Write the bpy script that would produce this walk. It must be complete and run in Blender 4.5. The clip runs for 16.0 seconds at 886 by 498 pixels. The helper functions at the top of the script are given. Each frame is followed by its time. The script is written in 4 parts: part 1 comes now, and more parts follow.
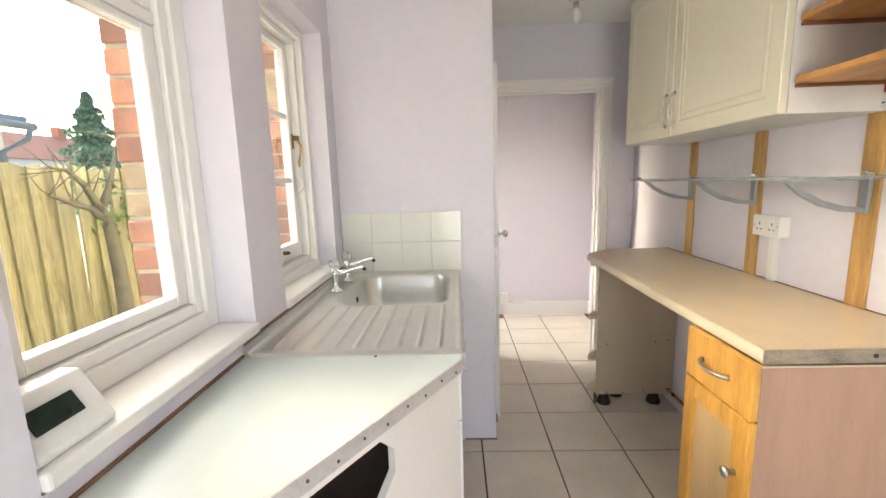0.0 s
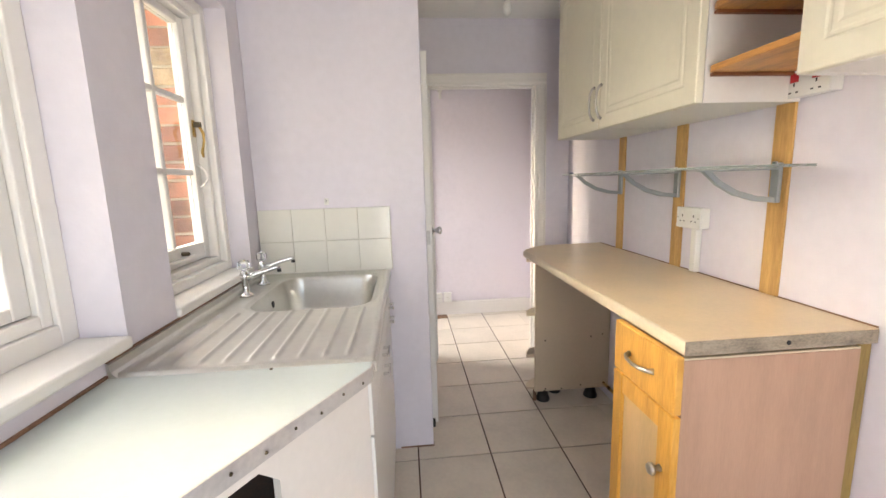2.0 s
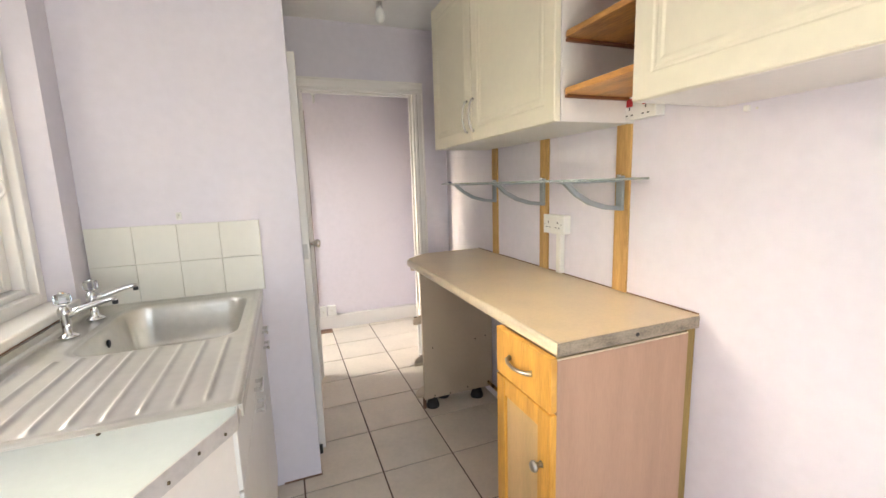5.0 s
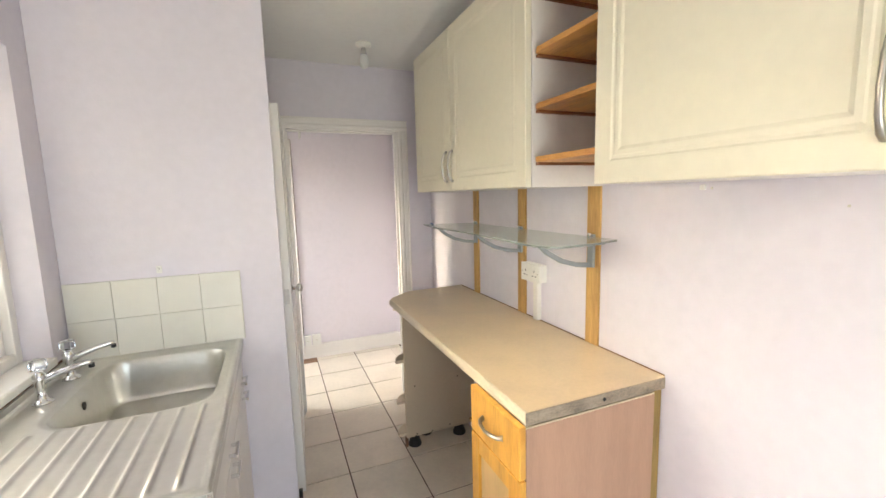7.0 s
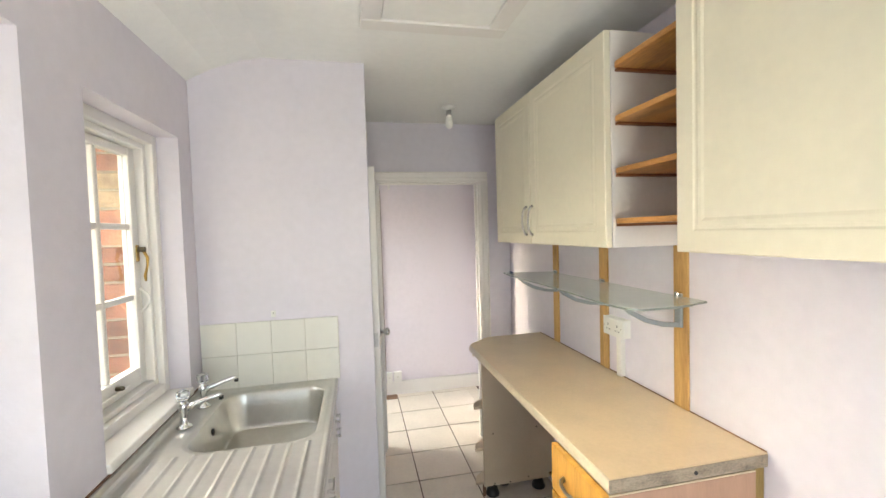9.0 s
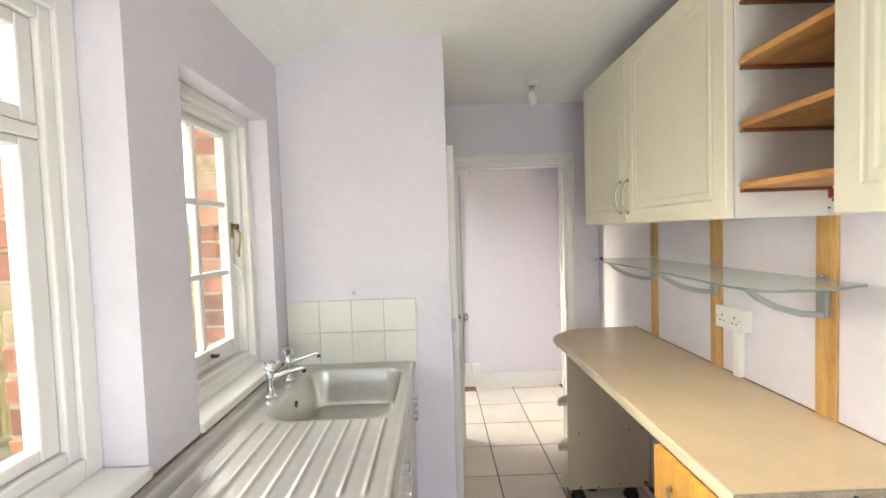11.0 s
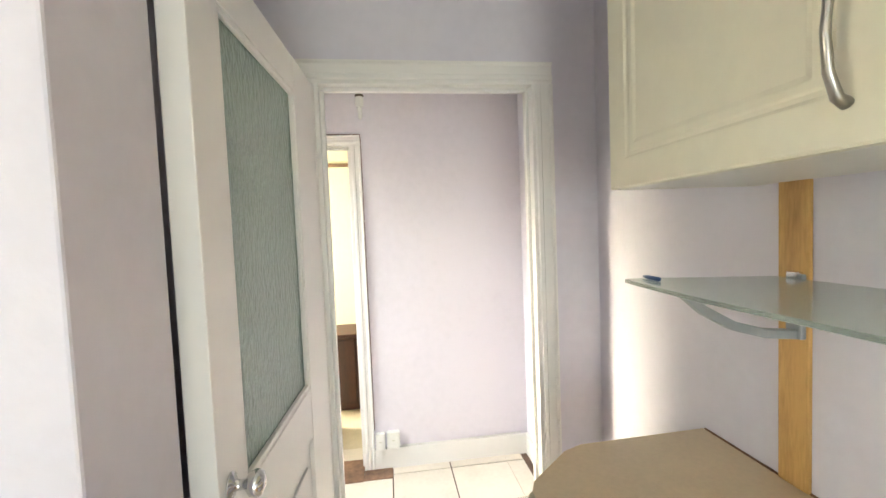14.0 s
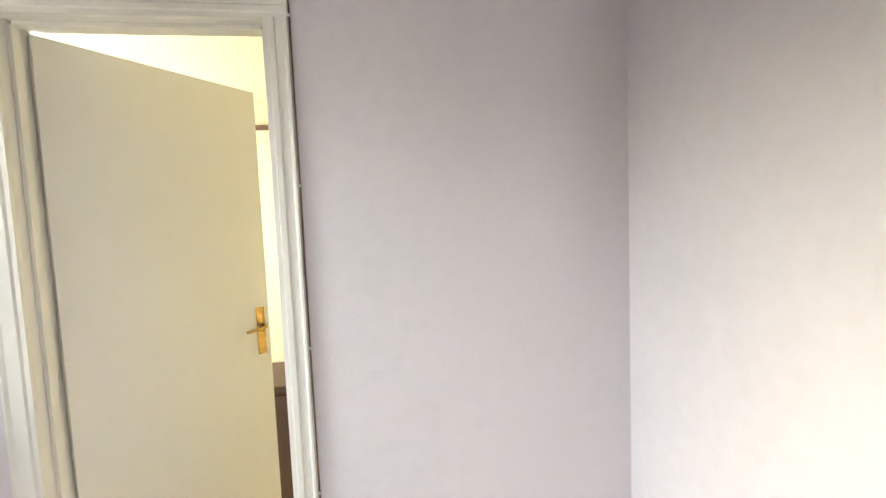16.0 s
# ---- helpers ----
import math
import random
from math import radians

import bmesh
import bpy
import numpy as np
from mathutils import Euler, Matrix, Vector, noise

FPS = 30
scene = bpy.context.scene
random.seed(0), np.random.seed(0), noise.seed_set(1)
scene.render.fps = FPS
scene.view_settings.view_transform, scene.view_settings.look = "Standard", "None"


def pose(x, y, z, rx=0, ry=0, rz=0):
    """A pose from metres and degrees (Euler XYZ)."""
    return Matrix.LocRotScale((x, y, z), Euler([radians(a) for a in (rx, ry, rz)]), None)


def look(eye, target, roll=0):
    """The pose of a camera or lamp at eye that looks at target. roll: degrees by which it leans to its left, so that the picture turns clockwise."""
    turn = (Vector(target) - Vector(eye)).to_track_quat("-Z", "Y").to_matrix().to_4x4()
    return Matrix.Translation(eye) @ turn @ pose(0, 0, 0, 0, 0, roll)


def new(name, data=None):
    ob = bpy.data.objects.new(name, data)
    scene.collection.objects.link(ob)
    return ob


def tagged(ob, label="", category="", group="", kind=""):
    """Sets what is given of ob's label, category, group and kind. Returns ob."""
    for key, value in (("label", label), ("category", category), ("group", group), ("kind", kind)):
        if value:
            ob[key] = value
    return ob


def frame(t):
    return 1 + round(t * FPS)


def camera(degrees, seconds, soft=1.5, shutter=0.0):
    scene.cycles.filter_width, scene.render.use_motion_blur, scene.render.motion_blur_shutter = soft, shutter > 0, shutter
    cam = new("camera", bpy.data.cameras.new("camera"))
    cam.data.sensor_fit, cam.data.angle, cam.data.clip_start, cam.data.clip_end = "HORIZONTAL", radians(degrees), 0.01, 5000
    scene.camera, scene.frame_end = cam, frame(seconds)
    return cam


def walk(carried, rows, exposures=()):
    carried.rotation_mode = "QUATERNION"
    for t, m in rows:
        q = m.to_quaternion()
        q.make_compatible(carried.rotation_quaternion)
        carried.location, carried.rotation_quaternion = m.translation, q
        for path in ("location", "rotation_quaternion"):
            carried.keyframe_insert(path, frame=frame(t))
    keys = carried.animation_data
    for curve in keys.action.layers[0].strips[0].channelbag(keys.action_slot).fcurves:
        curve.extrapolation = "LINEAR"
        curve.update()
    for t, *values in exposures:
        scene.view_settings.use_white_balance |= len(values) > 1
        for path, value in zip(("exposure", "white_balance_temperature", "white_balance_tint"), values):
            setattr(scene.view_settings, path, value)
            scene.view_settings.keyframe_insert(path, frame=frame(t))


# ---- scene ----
cam = camera(93.9, 16.0)

PATH = [
    (0, (-0.003, 0.121, 1.393), (-0.066, 2.094, 1.073), -1.7),
    (0.5, (0.015, 0.18, 1.364), (-0.044, 2.153, 1.045), -1.7),
    (1, (0.062, 0.201, 1.364), (0.043, 2.175, 1.043), -1.7),
    (1.5, (0.095, 0.209, 1.365), (0.15, 2.182, 1.043), -1.7),
    (2, (0.098, 0.225, 1.356), (0.27, 2.191, 1.034), -1.7),
    (2.5, (0.083, 0.255, 1.348), (0.39, 2.205, 1.027), -1.7),
    (3, (0.08, 0.265, 1.341), (0.517, 2.19, 1.022), -1.6),
    (3.5, (0.079, 0.271, 1.337), (0.624, 2.168, 1.016), -1.5),
    (4, (0.088, 0.279, 1.34), (0.709, 2.153, 1.02), -1.6),
    (6.5, (0.167, 0.243, 1.497), (0.915, 2.075, 1.206), -1.6),
    (7, (0.17, 0.235, 1.545), (0.922, 2.07, 1.287), -1.5),
    (7.5, (0.177, 0.225, 1.578), (0.91, 2.075, 1.379), -1.5),
    (8, (0.175, 0.211, 1.607), (0.849, 2.088, 1.459), -1.6),
    (8.5, (0.159, 0.194, 1.626), (0.725, 2.109, 1.518), -1.7),
    (9, (0.125, 0.153, 1.636), (0.534, 2.109, 1.553), -1.7),
    (9.5, (0.062, 0.117, 1.619), (0.312, 2.1, 1.55), -1.8),
    (9.7, (0.06, 0.11, 1.606), (0.245, 2.1, 1.538), -1.8),
    (11.8, (0.219, 0.508, 1.545), (0.242, 2.506, 1.457), -1.9),
    (12, (0.244, 0.596, 1.555), (0.297, 2.594, 1.468), -2.3),
    (12.5, (0.315, 0.85, 1.572), (0.434, 2.846, 1.474), -2.4),
    (13, (0.387, 1.115, 1.566), (0.566, 3.104, 1.464), -2.35),
    (13.5, (0.466, 1.425, 1.52), (0.702, 3.408, 1.418), -2.3),
    (14, (0.503, 1.736, 1.5), (0.768, 3.715, 1.398), -2.3),
    (14.5, (0.505, 2.108, 1.486), (0.787, 4.084, 1.378), -2.45),
    (15, (0.508, 2.485, 1.505), (0.818, 4.453, 1.364), -2.4),
    (15.5, (0.545, 2.813, 1.500), (0.881, 4.778, 1.345), -2.4),
    (16, (0.611, 3.094, 1.448), (0.866, 5.073, 1.308), -2.3),
]
# seconds, stops, kelvin, tint
EXPOSURES = [(0, 2.61, 6240, 5), (2, 2.61, 6220, 8), (7, 2.68, 6210, 4), (9.5, 2.66, 6060, 2), (12, 2.82, 6050, 3), (13.5, 3.0, 6060, 2), (14.5, 3.1, 5950, -4), (15.2, 2.98, 5900, -3), (16, 2.55, 5900, -4)]
walk(cam, [(t, look(eye, target, roll)) for t, eye, target, roll in PATH], EXPOSURES)

# ---- world, sun, large lights ----
world = bpy.data.worlds.new("world")
scene.world = world
world.use_nodes = True
wt = world.node_tree
sky = wt.nodes.new("ShaderNodeTexSky")
sky.sky_type, sky.sun_disc = "NISHITA", False
sky.sun_elevation, sky.sun_rotation = radians(24), radians(-73)
sky.air_density, sky.dust_density, sky.ozone_density = 1.0, 6.0, 0.6
wt.links.new(sky.outputs[0], wt.nodes["Background"].inputs[0])
wt.nodes["Background"].inputs[1].default_value = 0.15

sun = new("sun", bpy.data.lights.new("sun", "SUN"))
sun.data.energy, sun.data.angle, sun.data.color = 0.8, radians(70), (1.0, 0.99, 0.98)
sun.matrix_world = look((-8, 4.0, 4.9), (0.9, 1.2, 1.3))


def opening_light(place, aim, width, height, watts, colour=(1, 0.97, 0.93)):
    """An area lamp added at an opening out of view, in place of sky light."""
    lamp = new("unseen_area_light", bpy.data.lights.new("unseen_area_light", "AREA"))
    lamp.data.shape, lamp.data.size, lamp.data.size_y = "RECTANGLE", width, height
    lamp.data.energy, lamp.data.color = watts, colour
    lamp.matrix_world = look(place, aim)


opening_light((0.35, -1.28, 1.0), (0.35, 0.9, 2.5), 1.0, 1.1, 5.0)       # unseen fill lamp added behind the walker, aimed up at the ceiling
opening_light((-1.15, 3.8, 2.5), (0.6, 3.8, 0.2), 0.8, 0.8, 16)          # window of the lobby
opening_light((-1.66, 5.9, 1.5), (0.5, 6.2, 1.3), 1.1, 1.2, 9, (1, 0.96, 0.9))  # added lamp for an assumed, unseen window of the back room

# ---- materials ----


def material(name, colour, rough=0.5, metal=0.0, vary=0.08, big=2.0, fine=60.0, bump=0.15, bump_scale=None,
             stretch=(1, 1, 1), tint=None, piece=0.0, spec=0.5, speck=0.0):
    """A surface with two scales of variation: broad patches and fine grain, with relief."""
    m = bpy.data.materials.new(name)
    m.use_nodes = True
    nt = m.node_tree
    p = nt.nodes["Principled BSDF"]
    p.inputs["Roughness"].default_value, p.inputs["Metallic"].default_value = rough, metal
    p.inputs["Specular IOR Level"].default_value = spec
    co = nt.nodes.new("ShaderNodeTexCoord")
    mp = nt.nodes.new("ShaderNodeMapping")
    mp.inputs["Scale"].default_value = stretch
    info = nt.nodes.new("ShaderNodeObjectInfo")
    off = nt.nodes.new("ShaderNodeVectorMath")
    off.operation = "SCALE"
    off.inputs[0].default_value = (17.3, 9.1, 5.7)
    nt.links.new(info.outputs["Random"], off.inputs["Scale"])
    nt.links.new(co.outputs["Object"], mp.inputs["Vector"])
    nt.links.new(off.outputs[0], mp.inputs["Location"])
    n1, n2 = nt.nodes.new("ShaderNodeTexNoise"), nt.nodes.new("ShaderNodeTexNoise")
    n1.inputs["Scale"].default_value, n1.inputs["Detail"].default_value = big, 5
    n2.inputs["Scale"].default_value, n2.inputs["Detail"].default_value = fine, 6
    for n in (n1, n2):
        nt.links.new(mp.outputs[0], n.inputs["Vector"])
    add = nt.nodes.new("ShaderNodeMath")
    add.operation = "MULTIPLY_ADD"
    nt.links.new(n2.outputs["Fac"], add.inputs[0])
    add.inputs[1].default_value = 0.6
    nt.links.new(n1.outputs["Fac"], add.inputs[2])
    ramp = nt.nodes.new("ShaderNodeValToRGB")
    lo = tuple(max(0, c * (1 - 1.4 * vary)) for c in (tint or colour))
    hi = tuple(min(1, c * (1 + vary)) for c in colour)
    ramp.color_ramp.elements[0].color, ramp.color_ramp.elements[0].position = (*lo, 1), 0.45
    ramp.color_ramp.elements[1].color, ramp.color_ramp.elements[1].position = (*hi, 1), 1.05 - 0.1
    nt.links.new(add.outputs[0], ramp.inputs[0])
    out = ramp.outputs[0]
    if piece:
        hsv = nt.nodes.new("ShaderNodeHueSaturation")
        mr = nt.nodes.new("ShaderNodeMapRange")
        mr.inputs["To Min"].default_value, mr.inputs["To Max"].default_value = 1 - piece, 1 + piece
        nt.links.new(info.outputs["Random"], mr.inputs["Value"])
        nt.links.new(mr.outputs[0], hsv.inputs["Value"])
        nt.links.new(out, hsv.inputs["Color"])
        out = hsv.outputs[0]
    nt.links.new(out, p.inputs["Base Color"])
    rr = nt.nodes.new("ShaderNodeMapRange")
    rr.inputs["To Min"].default_value, rr.inputs["To Max"].default_value = max(0.02, rough - 0.08), min(1, rough + 0.08)
    nt.links.new(n1.outputs["Fac"], rr.inputs["Value"])
    nt.links.new(rr.outputs[0], p.inputs["Roughness"])
    if bump:
        b = nt.nodes.new("ShaderNodeBump")
        b.inputs["Strength"].default_value, b.inputs["Distance"].default_value = bump, 0.004
        src = n2
        if bump_scale:
            src = nt.nodes.new("ShaderNodeTexNoise")
            src.inputs["Scale"].default_value, src.inputs["Detail"].default_value = bump_scale, 3
            nt.links.new(mp.outputs[0], src.inputs["Vector"])
        nt.links.new(src.outputs["Fac"], b.inputs["Height"])
        nt.links.new(b.outputs[0], p.inputs["Normal"])
    return m


def glass_material(name, rough=0.0, colour=(1, 1, 1), bump=0.0, bump_scale=40, clear=1.0):
    m = bpy.data.materials.new(name)
    m.use_nodes = True
    p = m.node_tree.nodes["Principled BSDF"]
    p.inputs["Base Color"].default_value = (*colour, 1)
    p.inputs["Roughness"].default_value, p.inputs["Transmission Weight"].default_value, p.inputs["IOR"].default_value = rough, clear, 1.45
    if bump:
        n, b = m.node_tree.nodes.new("ShaderNodeTexNoise"), m.node_tree.nodes.new("ShaderNodeBump")
        n.inputs["Scale"].default_value = bump_scale
        b.inputs["Strength"].default_value, b.inputs["Distance"].default_value = bump, 0.01
        m.node_tree.links.new(n.outputs["Fac"], b.inputs["Height"])
        m.node_tree.links.new(b.outputs[0], p.inputs["Normal"])
    return m


LILAC = material("lilac_wall_paint", (0.685, 0.65, 0.708), 0.6, vary=0.04, big=1.2, fine=25, bump=0.12, bump_scale=90)
WOODCHIP = material("textured_lilac_paint", (0.70, 0.66, 0.71), 0.6, vary=0.04, big=1.2, fine=25, bump=0.22, bump_scale=110)
WHITE_WALL = material("white_ceiling_paint", (0.86, 0.855, 0.83), 0.7, vary=0.03, big=1.5, fine=30, bump=0.1, bump_scale=80)
GLOSS = material("white_gloss_paint", (0.80, 0.775, 0.74), 0.34, vary=0.015, big=2, fine=25, bump=0.012, bump_scale=20)
CREAM_ROOM = material("cream_wall_paint", (0.80, 0.73, 0.54), 0.6, vary=0.04, big=1.4, fine=30, bump=0.1)
BEIGE_CARPET = material("beige_carpet", (0.55, 0.47, 0.34), 0.95, vary=0.12, big=4, fine=160, bump=0.6)
CREAM = material("cream_cabinet_foil", (0.74, 0.69, 0.54), 0.38, vary=0.03, big=2, fine=40, bump=0.03)
CARCASS = material("white_melamine", (0.74, 0.70, 0.65), 0.45, vary=0.03, big=3, fine=60, bump=0.04)
PINE = material("varnished_pine", (0.52, 0.26, 0.07), 0.4, vary=0.28, big=3, fine=26, bump=0.15, stretch=(6, 1, 6), tint=(0.40, 0.17, 0.035))
DARK_STRIP = material("dark_brown_strip", (0.20, 0.07, 0.02), 0.5, vary=0.2, big=5, fine=30, bump=0.2)
YELLOW_PINE = material("yellow_pine_front", (0.66, 0.36, 0.07), 0.36, vary=0.14, big=2.5, fine=22, bump=0.08, stretch=(1, 8, 1), tint=(0.58, 0.27, 0.04))
YELLOW_UP = material("yellow_pine_upright", (0.66, 0.35, 0.06), 0.36, vary=0.14, big=2.5, fine=22, bump=0.08, stretch=(8, 8, 1), tint=(0.60, 0.28, 0.03))
MAPLE = material("maple_panel", (0.62, 0.42, 0.20), 0.4, vary=0.10, big=2, fine=24, bump=0.06, stretch=(9, 9, 1))
BEECH = material("pink_beech_laminate", (0.44, 0.27, 0.18), 0.45, vary=0.08, big=2, fine=34, bump=0.05, stretch=(10, 10, 1))
STRIP = material("bare_timber_strip", (0.52, 0.31, 0.10), 0.55, vary=0.16, big=3, fine=22, bump=0.15, stretch=(8, 8, 1), tint=(0.42, 0.23, 0.06))
# Olive-brown timber, darkened: the shade of the wall gap is in the colour.
SHADED_OLIVE = material("shaded_olive_board", (0.30, 0.20, 0.06), 0.6, vary=0.2, big=4, fine=30, bump=0.2, stretch=(8, 8, 1))
WORKTOP = material("beige_laminate_worktop", (0.62, 0.485, 0.31), 0.33, vary=0.06, big=6, fine=90, bump=0.05)
WORKTOP_NOSE = material("worn_laminate_nosing", (0.62, 0.52, 0.36), 0.35, vary=0.08, big=5, fine=70, bump=0.05)
CHIPBOARD = material("raw_chipboard", (0.27, 0.22, 0.16), 0.8, vary=0.4, big=14, fine=110, bump=0.5, stretch=(1, 1, 2))
# Taupe raised in colour to make up for weak light under the worktop.
TAUPE = material("lightened_taupe_melamine", (0.55, 0.455, 0.33), 0.45, vary=0.04, big=2, fine=50, bump=0.04)
PALE_TOP = material("pale_grey_laminate", (0.50, 0.545, 0.525), 0.3, vary=0.03, big=2, fine=60, bump=0.03)
METAL_TRIM = material("dull_aluminium_edging", (0.52, 0.50, 0.48), 0.45, 0.3, vary=0.15, big=8, fine=80, bump=0.1)
STEEL = material("brushed_stainless_steel", (0.62, 0.61, 0.57), 0.34, 1.0, vary=0.05, big=5, fine=40, bump=0.0)
CHROME = material("chrome", (0.72, 0.72, 0.72), 0.09, 1.0, vary=0.04, big=10, fine=60, bump=0.0)
SATIN = material("satin_nickel", (0.42, 0.40, 0.36), 0.3, 1.0, vary=0.08, big=10, fine=80, bump=0.03)
ALU = material("grey_aluminium", (0.30, 0.32, 0.33), 0.45, 0.3, vary=0.06, big=8, fine=60, bump=0.05)
BRASS = material("aged_brass", (0.42, 0.27, 0.08), 0.28, 1.0, vary=0.2, big=20, fine=90, bump=0.1)
DARK_METAL = material("dark_tarnished_metal", (0.10, 0.08, 0.05), 0.4, 0.8, vary=0.3, big=20, fine=60, bump=0.1)
BLACK = material("black_plastic", (0.012, 0.012, 0.012), 0.45, vary=0.2, big=10, fine=60, bump=0.1)
# Sideboard wood; also near-black filling for the base unit's recess.
DARK_WOOD_AND_RECESS = material("dark_mahogany_and_recess", (0.045, 0.015, 0.007), 0.5, vary=0.35, big=3, fine=20, bump=0.08, stretch=(8, 8, 1))
PLASTIC = material("white_plastic", (0.76, 0.75, 0.71), 0.35, vary=0.03, big=6, fine=50, bump=0.02)
RED = material("red_plastic", (0.42, 0.015, 0.02), 0.35, vary=0.08, big=10, fine=60, bump=0.02)
BLUE = material("blue_plastic", (0.015, 0.05, 0.16), 0.35, vary=0.1, big=10, fine=60, bump=0.02)
LCD = material("dark_display", (0.012, 0.025, 0.018), 0.15, vary=0.3, big=30, fine=90, bump=0.0)
FLOOR_TILE = material("cream_floor_tile", (0.64, 0.57, 0.48), 0.34, vary=0.07, big=5, fine=50, bump=0.06, piece=0.05)
GROUT = material("dark_grout", (0.10, 0.06, 0.04), 0.9, vary=0.3, big=6, fine=90, bump=0.4)
WALL_TILE = material("glazed_ivory_tile", (0.71, 0.70, 0.64), 0.16, vary=0.03, big=4, fine=20, bump=0.03, bump_scale=12, piece=0.02)
WALL_GROUT = material("grey_tile_grout", (0.58, 0.56, 0.48), 0.9, vary=0.2, big=12, fine=90, bump=0.3)
BRICK = material("weathered_red_brick", (0.34, 0.15, 0.09), 0.85, vary=0.3, big=12, fine=70, bump=0.7, piece=0.35, tint=(0.27, 0.15, 0.10))
STOCK_BRICK = material("buff_stock_brick", (0.30, 0.23, 0.14), 0.85, vary=0.35, big=14, fine=70, bump=0.7, piece=0.2, tint=(0.28, 0.18, 0.10))
MORTAR = material("lime_mortar", (0.36, 0.33, 0.25), 0.95, vary=0.2, big=12, fine=90, bump=0.6)
FENCE = material("weathered_fence_board", (0.47, 0.41, 0.21), 0.85, vary=0.35, big=2.5, fine=16, bump=0.5, stretch=(5, 5, 0.7), piece=0.22, tint=(0.42, 0.35, 0.15))
BARK = material("grey_green_bark", (0.17, 0.15, 0.09), 0.9, vary=0.4, big=9, fine=50, bump=0.9, stretch=(1, 1, 2.5))
LEAF = material("bright_green_leaf", (0.12, 0.20, 0.03), 0.6, vary=0.4, big=3, fine=20, bump=0.2)
# Conifer green lightened, with the distance haze put into the colour.
NEEDLE = material("hazy_conifer_green", (0.12, 0.20, 0.13), 0.7, vary=0.4, big=3, fine=20, bump=0.2)
SOIL = material("leaf_strewn_soil", (0.34, 0.30, 0.19), 0.95, vary=0.5, big=3, fine=30, bump=0.8, tint=(0.22, 0.22, 0.11))
SLATE = material("blue_grey_slate", (0.14, 0.17, 0.21), 0.6, vary=0.2, big=3, fine=40, bump=0.3)
RENDER_WALL = material("pale_rendered_wall", (0.66, 0.64, 0.60), 0.8, vary=0.08, big=2, fine=40, bump=0.2)
ROOF_TILE = material("red_roof_tile", (0.34, 0.14, 0.09), 0.8, vary=0.25, big=3, fine=30, bump=0.4)
STAIN_WOOD = material("worn_brown_threshold", (0.20, 0.11, 0.065), 0.7, vary=0.4, big=6, fine=40, bump=0.3)
CLEAR = glass_material("window_glass")
SHELF_GLASS = glass_material("green_tinted_glass", 0.15, (0.90, 1.0, 0.94), 0, 40, 0.8)
FROSTED = glass_material("obscured_door_glass", 0.22, (0.62, 0.74, 0.66), 1.0, 34, 0.45)
CRYSTAL = glass_material("clear_acrylic", 0.02, (0.97, 0.98, 1.0))

# ---- helpers for building ----
HOME = {}


def part(name, bm, material, parent=None, label="", smooth=False):
    """Links a bmesh, built in world places, as one mesh object, under a thing or a part if one is given."""
    vs = [v.co for v in bm.verts]
    lo = Vector((min(v[i] for v in vs) for i in range(3)))
    hi = Vector((max(v[i] for v in vs) for i in range(3)))
    c = (lo + hi) / 2
    if parent is None:
        c.z = lo.z
    bmesh.ops.translate(bm, verts=bm.verts, vec=-c)
    bmesh.ops.recalc_face_normals(bm, faces=bm.faces)
    me = bpy.data.meshes.new(name)
    bm.to_mesh(me)
    bm.free()
    for m in (material if isinstance(material, (list, tuple)) else [material]):
        me.materials.append(m)
    if smooth:
        me.shade_smooth()
    ob = new(name, me)
    return place(ob, c, parent, label)


def place(ob, c, parent, label=""):
    c = Vector(c)
    ob.location = c
    HOME[ob] = c
    if parent is not None:
        ob.parent = parent
        ob.matrix_parent_inverse = Matrix.Translation(-HOME[parent])
    return tagged(ob, label)


def thing(name, base, label, category, group=""):
    """An Empty at a thing's base, to carry its parts."""
    ob = new(name)
    ob.empty_display_size = 0.05
    place(ob, base, None)
    return tagged(ob, label, category, group)


def structure(name, bm, material, label="", smooth=False):
    return tagged(part(name, bm, material, None, label, smooth), label, name.split("_")[0], "", "structure")


def box(x0, x1, y0, y1, z0, z1, bevel=0.0, bm=None, seg=2):
    own = bmesh.new()
    m = Matrix.Translation(((x0 + x1) / 2, (y0 + y1) / 2, (z0 + z1) / 2)) @ Matrix.Diagonal((x1 - x0, y1 - y0, z1 - z0, 1))
    bmesh.ops.create_cube(own, size=1, matrix=m)
    if bevel:
        bmesh.ops.bevel(own, geom=own.edges, offset=bevel, segments=seg, affect="EDGES", profile=0.5)
    if bm is None:
        return own
    me = bpy.data.meshes.new("tmp")
    own.to_mesh(me)
    own.free()
    bm.from_mesh(me)
    bpy.data.meshes.remove(me)
    return bm


def prism(outline, z0, z1, bevel=0.0, axis="z"):
    """An outline pushed from z0 to z1; axis x or y lays it over, outline then being (y, z) or (x, z)."""
    bm = bmesh.new()
    turn = {"z": lambda a, b, c: (a, b, c), "x": lambda a, b, c: (c, a, b), "y": lambda a, b, c: (a, c, b)}[axis]
    lo = [bm.verts.new(turn(a, b, z0)) for a, b in outline]
    hi = [bm.verts.new(turn(a, b, z1)) for a, b in outline]
    bm.faces.new(lo)
    bm.faces.new(hi)
    for i in range(len(lo)):
        j = (i + 1) % len(lo)
        bm.faces.new((lo[i], lo[j], hi[j], hi[i]))
    bmesh.ops.recalc_face_normals(bm, faces=bm.faces)
    if bevel:
        bmesh.ops.bevel(bm, geom=bm.edges, offset=bevel, segments=2, affect="EDGES", profile=0.5)
    return bm


